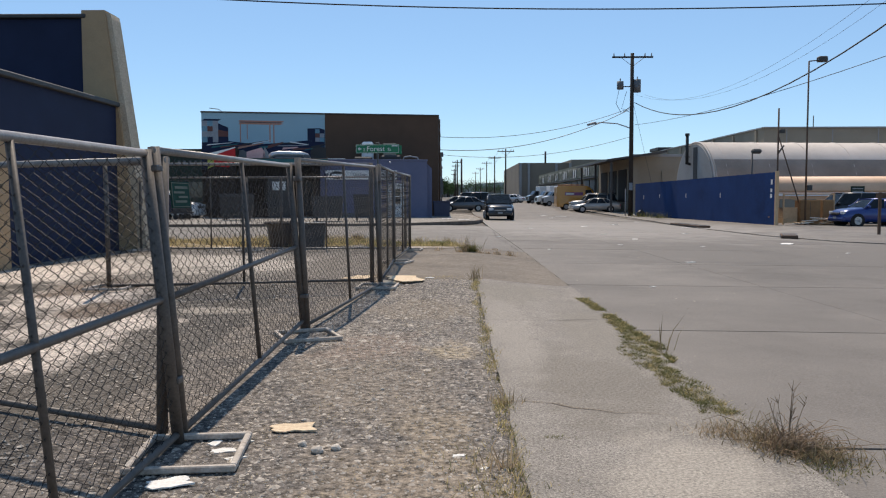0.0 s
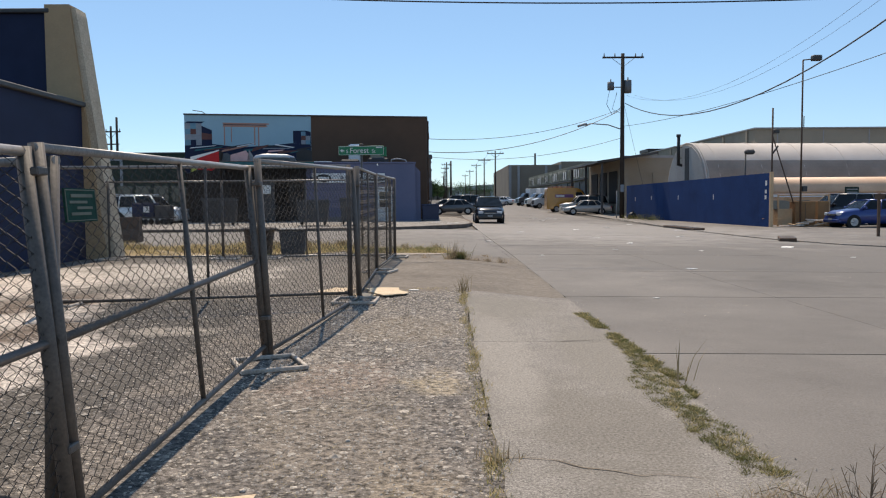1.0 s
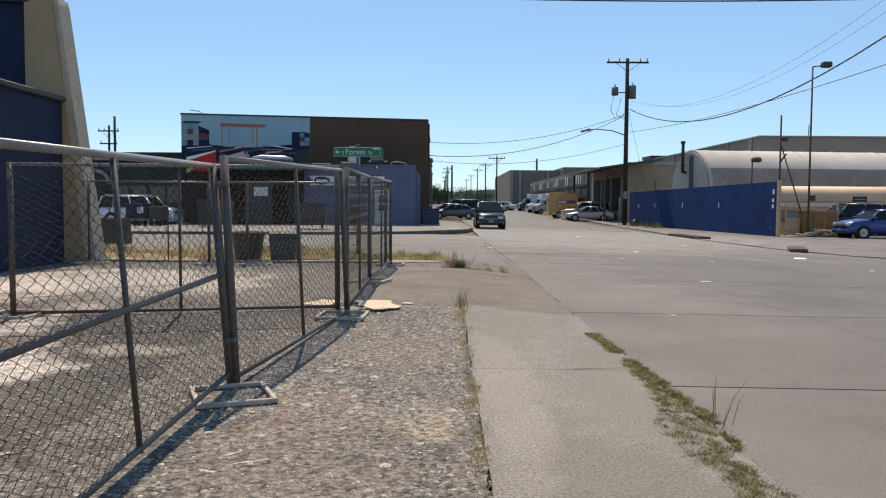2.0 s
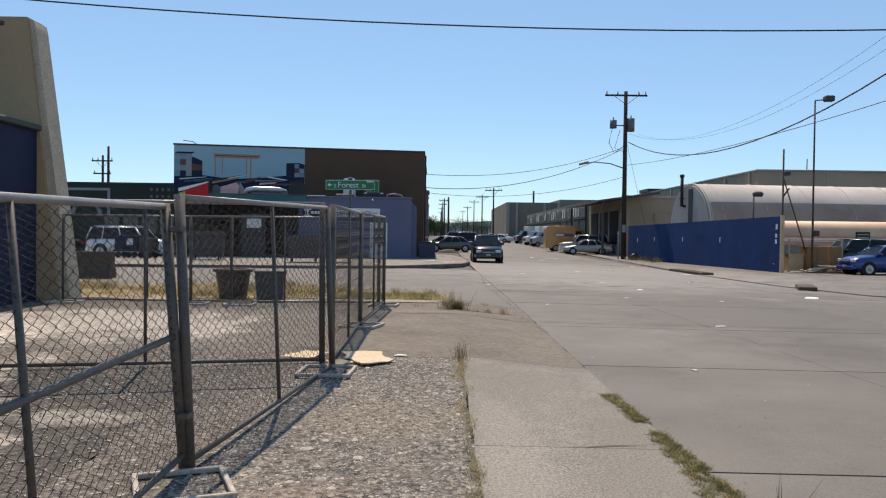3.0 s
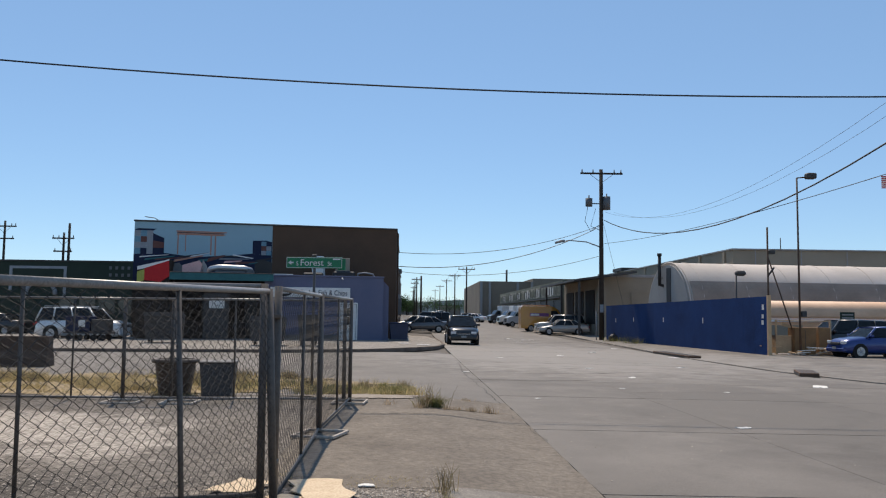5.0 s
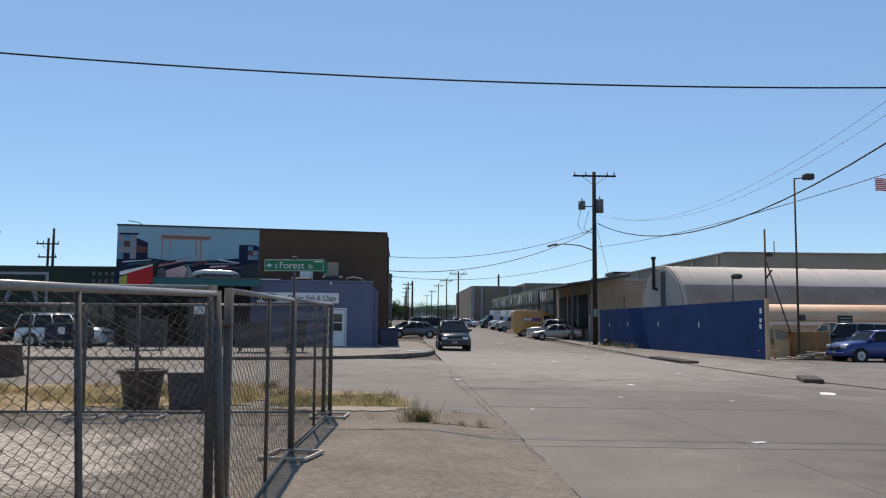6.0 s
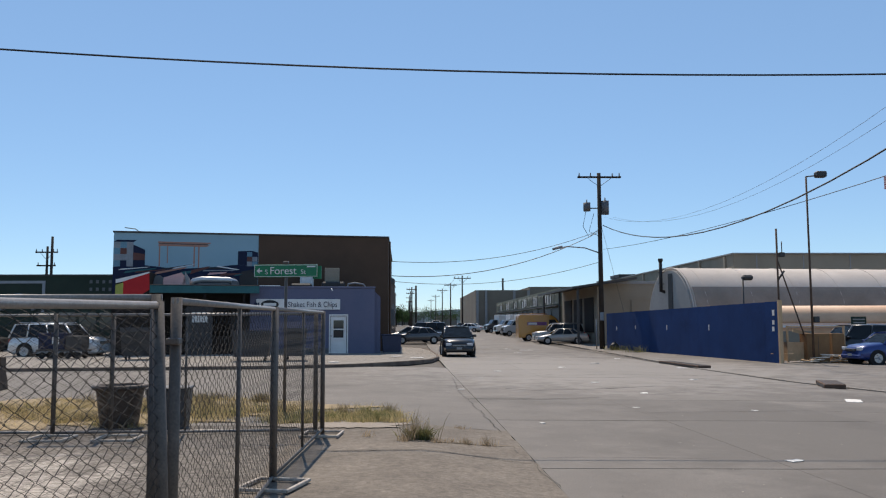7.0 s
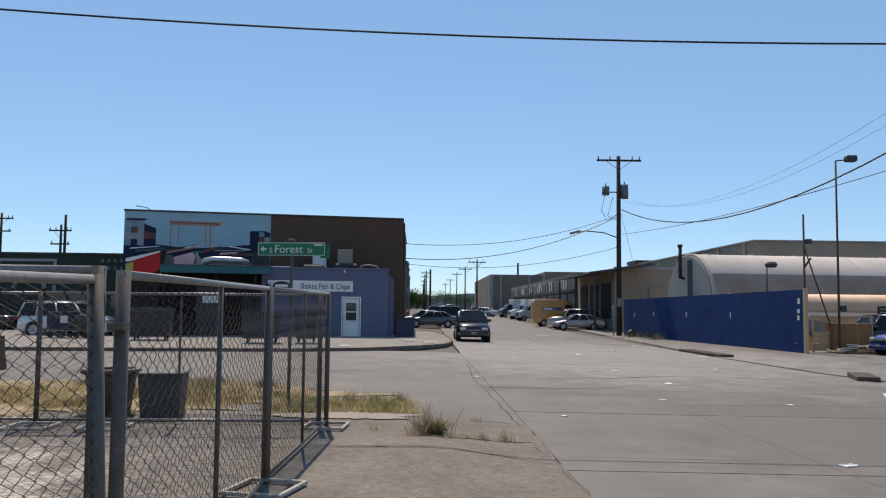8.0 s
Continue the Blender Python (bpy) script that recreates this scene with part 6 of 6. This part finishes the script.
for (x, y, hgt, n, sd) in ((0.31, 11.95, 0.26, 36, 21), (0.33, 18.4, 0.40, 60, 22), (0.26, 18.3, 0.22, 80, 34), (0.16, 18.15, 0.12, 80, 29), (0.6, 18.14, 0.09, 50, 30), (0.78, 18.22, 0.08, 40, 31), (1.0, 18.27, 0.10, 70, 23), (1.28, 18.32, 0.14, 70, 24), (1.03, 19.95, 0.07, 40, 32), (-0.35, 18.58, 0.12, 26, 33), (0.32, 5.0, 0.13, 30, 25), (0.22, 3.75, 0.2, 26, 26), (1.82, 6.9, 0.3, 7, 27)):
    blades("weed", [(x, y, 1, 0.05 if hgt < 0.4 else 0.1, 0.05)], "bush_leaf" if hgt > 0.22 else "brown_weed", "spindly dead brown weed growing from a joint", n, hgt, 0.008, 0.1, 0.55, sd, "weed", "stuff")
for k, (x, y) in enumerate(((15.5, 62), (15.2, 66))):
    blades("weed", [(x, y, 1, 0.45, 0.5)], "green_grass" if k != 2 else "dry_grass", "ragged weeds at the foot of the blue wall", 110, 0.5, 0.025, 0.3, 0.9, 40 + k, "weed", "stuff")


def dead_bush(x, y, seed):
    rng = random.Random(seed)
    t = thing("dead_bush", "dried brown tumbleweed bush in the gutter joint", "bush", at(x, y, 0))
    bm = bmesh.new()
    for k in range(120):
        a = rng.gauss(-0.4, 1.5)
        l = rng.uniform(0.10, 0.40)
        h = rng.uniform(0.02, 0.17)
        p0 = Vector((rng.gauss(0, 0.07), rng.gauss(0, 0.08), 0))
        d = Vector((math.cos(a), math.sin(a) * 0.7, 0)) * l
        pts = [p0, p0 + d * 0.35 + Vector((0, 0, h * 0.75)), p0 + d * 0.75 + Vector((0, 0, h)), p0 + d * 1.05 + Vector((0, 0, h * rng.uniform(0.45, 1.0)))]
        bm_tube(bm, pts, 0.0026, 3, 0.001, cap=False)
    part("stem", bm, "bush_stem", t)
    seeds = blades("seed_head", [(0.05, 0, 1, 0.13, 0.10)], "bush_leaf", "", 420, 0.06, 0.008, 0.1, 1.4, seed)
    seeds.parent = t
    for key in ("category", "label"):
        if key in seeds:
            del seeds[key]
    bm = bmesh.new()
    for k in range(7):
        a = rng.uniform(0.6, 2.6)
        l = rng.uniform(0.06, 0.2)
        h = rng.uniform(0.2, 0.36)
        tip = Vector((math.cos(a) * l, 0.05, h))
        bm_tube(bm, [(0, 0, 0), tip * 0.55, tip], 0.003, 4, 0.0012)
        for j in range(5):
            q = tip * rng.uniform(0.5, 0.95)
            bm_tube(bm, [q, q + Vector((rng.uniform(-.05, .05), rng.uniform(-.03, .03), rng.uniform(0.02, 0.06)))], 0.002, 3, 0.001)
    part("twig", bm, "bush_stem", t)
    return t


dead_bush(1.74, 4.05, 3)
blades("weed", [(1.48, 4.36, 1, 0.10, 0.07), (1.60, 4.26, 1, 0.10, 0.08), (1.66, 4.14, 1, 0.08, 0.08)], "brown_weed", "flattened dead stalks beside the bush", 420, 0.085, 0.006, 0.1, 1.5, 62, "weed", "stuff")
blades("weed", [(1.62, 4.4, 1, 0.08, 0.22), (1.80, 3.85, 0.9, 0.12, 0.14)], "green_grass", "matted olive weeds under the dead bush", 1200, 0.03, 0.006, 0.1, 1.8, 61, "weed", "stuff")


def pebbles(name, count, region, smin, smax, label, seed):
    rng = random.Random(seed)
    verts, faces = [], []
    for _ in range(count):
        x, y = region(rng)
        s = rng.uniform(smin, smax) * (2.0 if rng.random() < 0.04 else 1)
        z = gz(x, y) + 0.014
        i = len(verts)
        a = rng.uniform(0, 6.3)
        for k in range(5):
            b = a + k * 1.2566
            r = s * rng.uniform(0.7, 1.2)
            verts.append((x + r * math.cos(b), y + r * math.sin(b), z - 0.004))
        verts.append((x + s * rng.uniform(-.3, .3), y + s * rng.uniform(-.3, .3), z + s * rng.uniform(0.15, 0.4)))
        faces += [(i + k, i + (k + 1) % 5, i + 5) for k in range(5)]
    me = bpy.data.meshes.new(name)
    me.from_pydata(verts, [], faces)
    me.materials.append(M["stone"])
    return tagged(new(name, me), label, "gravel", kind="stuff")


pebbles("gravel", 11000, lambda r: (r.uniform(-1.5, 0.3), 2.6 + 9.4 * r.random() ** 1.3), 0.004, 0.017, "loose pale gravel bedded in the verge", 71)
pebbles("gravel", 420, lambda r: (r.uniform(-1.35, 0.25), 2.8 + 9.0 * r.random() ** 1.2), 0.014, 0.028, "larger pale stones scattered on the verge", 75)
pebbles("gravel", 10000, lambda r: (r.uniform(-5.5, -1.5), 2.6 + 10 * r.random() ** 1.2), 0.004, 0.015, "loose gravel over the lot", 72)
pebbles("gravel", 1200, lambda r: (r.gauss(0.28, 0.06), r.uniform(2.5, 13)), 0.005, 0.012, "crumbled grit along the sidewalk edge", 73)
pebbles("gravel", 2600, lambda r: (r.uniform(-1.4, 0.28), r.uniform(7.0, 12.0)), 0.010, 0.020, "pale stones bedded in the far end of the verge", 74)
chips = [(R.uniform(-4.6, -1.75), R.uniform(3.4, 10.5), 0.2 + R.random() ** 3 * 3, 0.16, 0.16) for _ in range(70)]
blades("wood_chips", chips, "stone", "pale splinters and chips scattered over the lot", 900, 0.010, 0.022, 0.1, 5.0, 19, "debris")
vchips = [(R.uniform(-1.35, 0.2), R.uniform(3.0, 8.5), 0.2 + R.random() ** 3 * 3, 0.12, 0.12) for _ in range(60)]
blades("wood_chips", vchips, "stone", "pale chips and flattened leaves on the verge", 800, 0.008, 0.02, 0.1, 3.5, 20, "debris")
straw = [(R.uniform(-1.3, 0.2), 2.8 + 9.8 * R.random() ** 1.4, 1, 0.09, 0.09) for _ in range(120)]
blades("straw", straw, "dry_grass", "scattered dry straw over the verge", 9000, 0.018, 0.006, 0.1, 2.4, 9)
blades("leaf_litter", [(0.1, 3.7, 1, 0.16, 0.14), (-0.1, 3.95, 1, 0.2, 0.15), (-0.75, 4.1, 1, 0.14, 0.12), (0.05, 4.6, 0.6, 0.16, 0.3), (0.1, 6.2, 0.5, 0.12, 0.6), (0.72, 4.1, 0.12, 0.05, 0.04), (0.82, 4.05, 0.08, 0.04, 0.03)], "brown_weed", "flat brown leaf litter on the verge", 1000, 0.012, 0.026, 0.1, 2.6, 10)
for x, y, s in ((-0.72, 4.0, 0.034), (-0.63, 4.05, 0.028), (-0.82, 4.12, 0.026), (-0.9, 4.6, 0.015), (-0.5, 5.4, 0.014), (-1.15, 7.1, 0.018)):
    bm = bmesh.new()
    bmesh.ops.create_icosphere(bm, subdivisions=2, radius=s)
    for v in bm.verts:
        v.co *= 1 + 0.35 * noise.noise(v.co * (1.2 / s) + Vector((x, y, 0)))
        v.co.z *= 0.65
    single("stone", bm, "stone", "small pale stone lying on the verge", "stone", group="stones", m=pose(x, y, gz(x, y) + 0.012 + s * 0.4))


# ---- distant trees ----
def tree(x, y, h, w, seed):
    rng = random.Random(seed)
    t = thing("tree", "hazy dark green distant street tree", "tree", at(x, y, 0, -0.12), "distant trees")
    part("trunk", tube([(0, 0, 0), (0.1, 0, h * 0.3), (0, 0, h * 0.6)], 0.16, 7, 0.07), "pole_wood", t)
    for k in range(4):
        a = k * 1.6 + rng.random()
        part("limb", tube([(0.05, 0, h * 0.35), (math.cos(a) * w * 0.3, math.sin(a) * w * 0.3, h * 0.7)], 0.07, 5, 0.03), "pole_wood", t)
    verts, faces = [], []
    lumps = [(Vector((rng.gauss(0, w * 0.28), rng.gauss(0, w * 0.28), h * rng.uniform(0.45, 0.9))), rng.uniform(0.16, 0.3) * w) for _ in range(12)]
    for c, r in lumps:
        for _ in range(70):
            d = Vector((rng.gauss(0, 1), rng.gauss(0, 1), rng.gauss(0, 0.8))).normalized() * r * rng.uniform(0.6, 1.1)
            p = c + d
            u = Vector((rng.gauss(0, 1), rng.gauss(0, 1), rng.gauss(0, 1))).normalized() * 0.22
            v = u.orthogonal().normalized() * 0.15
            i = len(verts)
            verts += [p - u, p + v, p + u, p - v]
            faces.append((i, i + 1, i + 2, i + 3))
    me = bpy.data.meshes.new("crown")
    me.from_pydata(verts, [], faces)
    me.materials.append(M["leaf"])
    part("crown", me, "leaf", t)


TR = random.Random(12)
for k in range(9):
    tree(-1.5 - TR.uniform(0, 3), 210 + k * 26 + TR.uniform(-6, 6), TR.uniform(4, 6), TR.uniform(3.5, 5), 100 + k)
for k in range(14):
    tree(-30 + k * 5.5 + TR.uniform(-2, 2), 400 + TR.uniform(-20, 40), TR.uniform(7, 10), TR.uniform(7, 10), 130 + k)

ridge_x = [-3200 + 80 * k for k in range(81)]
bm = bmesh.new()
low_v = [bm.verts.new((x, 2700, -5)) for x in ridge_x]
top_v = [bm.verts.new((x, 2750, 42 + 26 * noise.noise(Vector((x * 0.0021, 0.5, 0))) + 9 * noise.noise(Vector((x * 0.011, 2.5, 0))))) for x in ridge_x]
for k in range(80):
    bm.faces.new((low_v[k], low_v[k + 1], top_v[k + 1], top_v[k]))
single("backdrop", bm, "haze_hill", "hazy blue-green wooded hills on the horizon", "hills", "structure")

# small tufts in the sidewalk crack, scrap wood in the yard, boxes on the brown side wall
blades("weed", [(x, y, 1, 0.03, 0.02) for x, y in blades_later], "brown_weed", "dead weeds in the sidewalk crack", 120, 0.03, 0.005, 0.1, 1.4, 81, "weed", "stuff")
blades("weed", [(0.55, 4.25, 1, 0.05, 0.02)], "green_grass", "small green tuft in the sidewalk", 220, 0.03, 0.005, 0.1, 1.5, 82, "weed", "stuff")
SR = random.Random(33)
for k in range(26):
    l = SR.uniform(0.4, 1.3)
    single("scrap_board", box(-l / 2, l / 2, -0.05, 0.05, 0, 0.03, bevel=0.004), "plywood" if k % 5 < 3 else "litter", "broken scrap board lying in the yard", "board", group="scrap wood",
           m=pose(18.1 + SR.random() * 3.6, 45.3 + SR.random() * 0.9, gz(19, 46) + 0.045 + 0.016 * k, 0, SR.uniform(-4, 4), SR.uniform(0, 180)))
for y0, z0, sy, sz in ((3, 2.0, 0.5, 0.7), (6, 4.6, 0.4, 0.3), (9, 1.6, 0.8, 1.0), (13, 4.9, 0.3, 0.3)):
    part("wall_box", box(0.18 * y0 - 0.05, 0.18 * y0 + 0.35, y0, y0 + sy, z0, z0 + sz, bevel=0.02), "grey_dark", mb)
part("downpipe", tube([(0.30, 1.2, 0), (0.30, 1.2, 7.0)], 0.06, 6), "brown", mb)
part("roof_lamp", tube([(-14.9, 1.0, 7.1), (-14.95, 1.0, 7.3), (-15.15, 1.0, 7.44), (-15.75, 0.9, 7.5)], 0.03, 6), "grey_dark", mb)

blades("weed", [(1.68, 4.2, 1, 0.10, 0.16), (1.86, 3.92, 0.8, 0.12, 0.14)], "bush_leaf", "tangle of dead brown stalks in the dried bush", 380, 0.11, 0.006, 0.1, 1.1, 62, "weed", "stuff")
# rubble along the right-hand pavement and in the gutters
def rubble_spot(r):
    u = r.random()
    return 12.7 + u * 0.9 + abs(r.gauss(0, 0.9)), 40 + 28 * r.random()


pebbles("rubble", 500, rubble_spot, 0.02, 0.06, "broken concrete rubble on the pavement by the blue wall", 91)
pebbles("rubble", 260, lambda r: (17.0 + r.gauss(0, 0.35) - 0.085 * (0 if r.random() < 0.3 else 12 * r.random()), 46 + 20 * r.random()), 0.02, 0.07, "dusty rubble at the foot of the blue wall", 92)
pebbles("rubble", 900, lambda r: (1.72 + r.gauss(0, 0.10), r.uniform(3.2, 12)), 0.002, 0.005, "grit in the joint between sidewalk and road", 93)
pebbles("rubble", 320, lambda r: (r.uniform(0.4, 11.5), 9 + 37 * r.random() ** 1.3), 0.005, 0.014, "scattered grit on the road", 94)
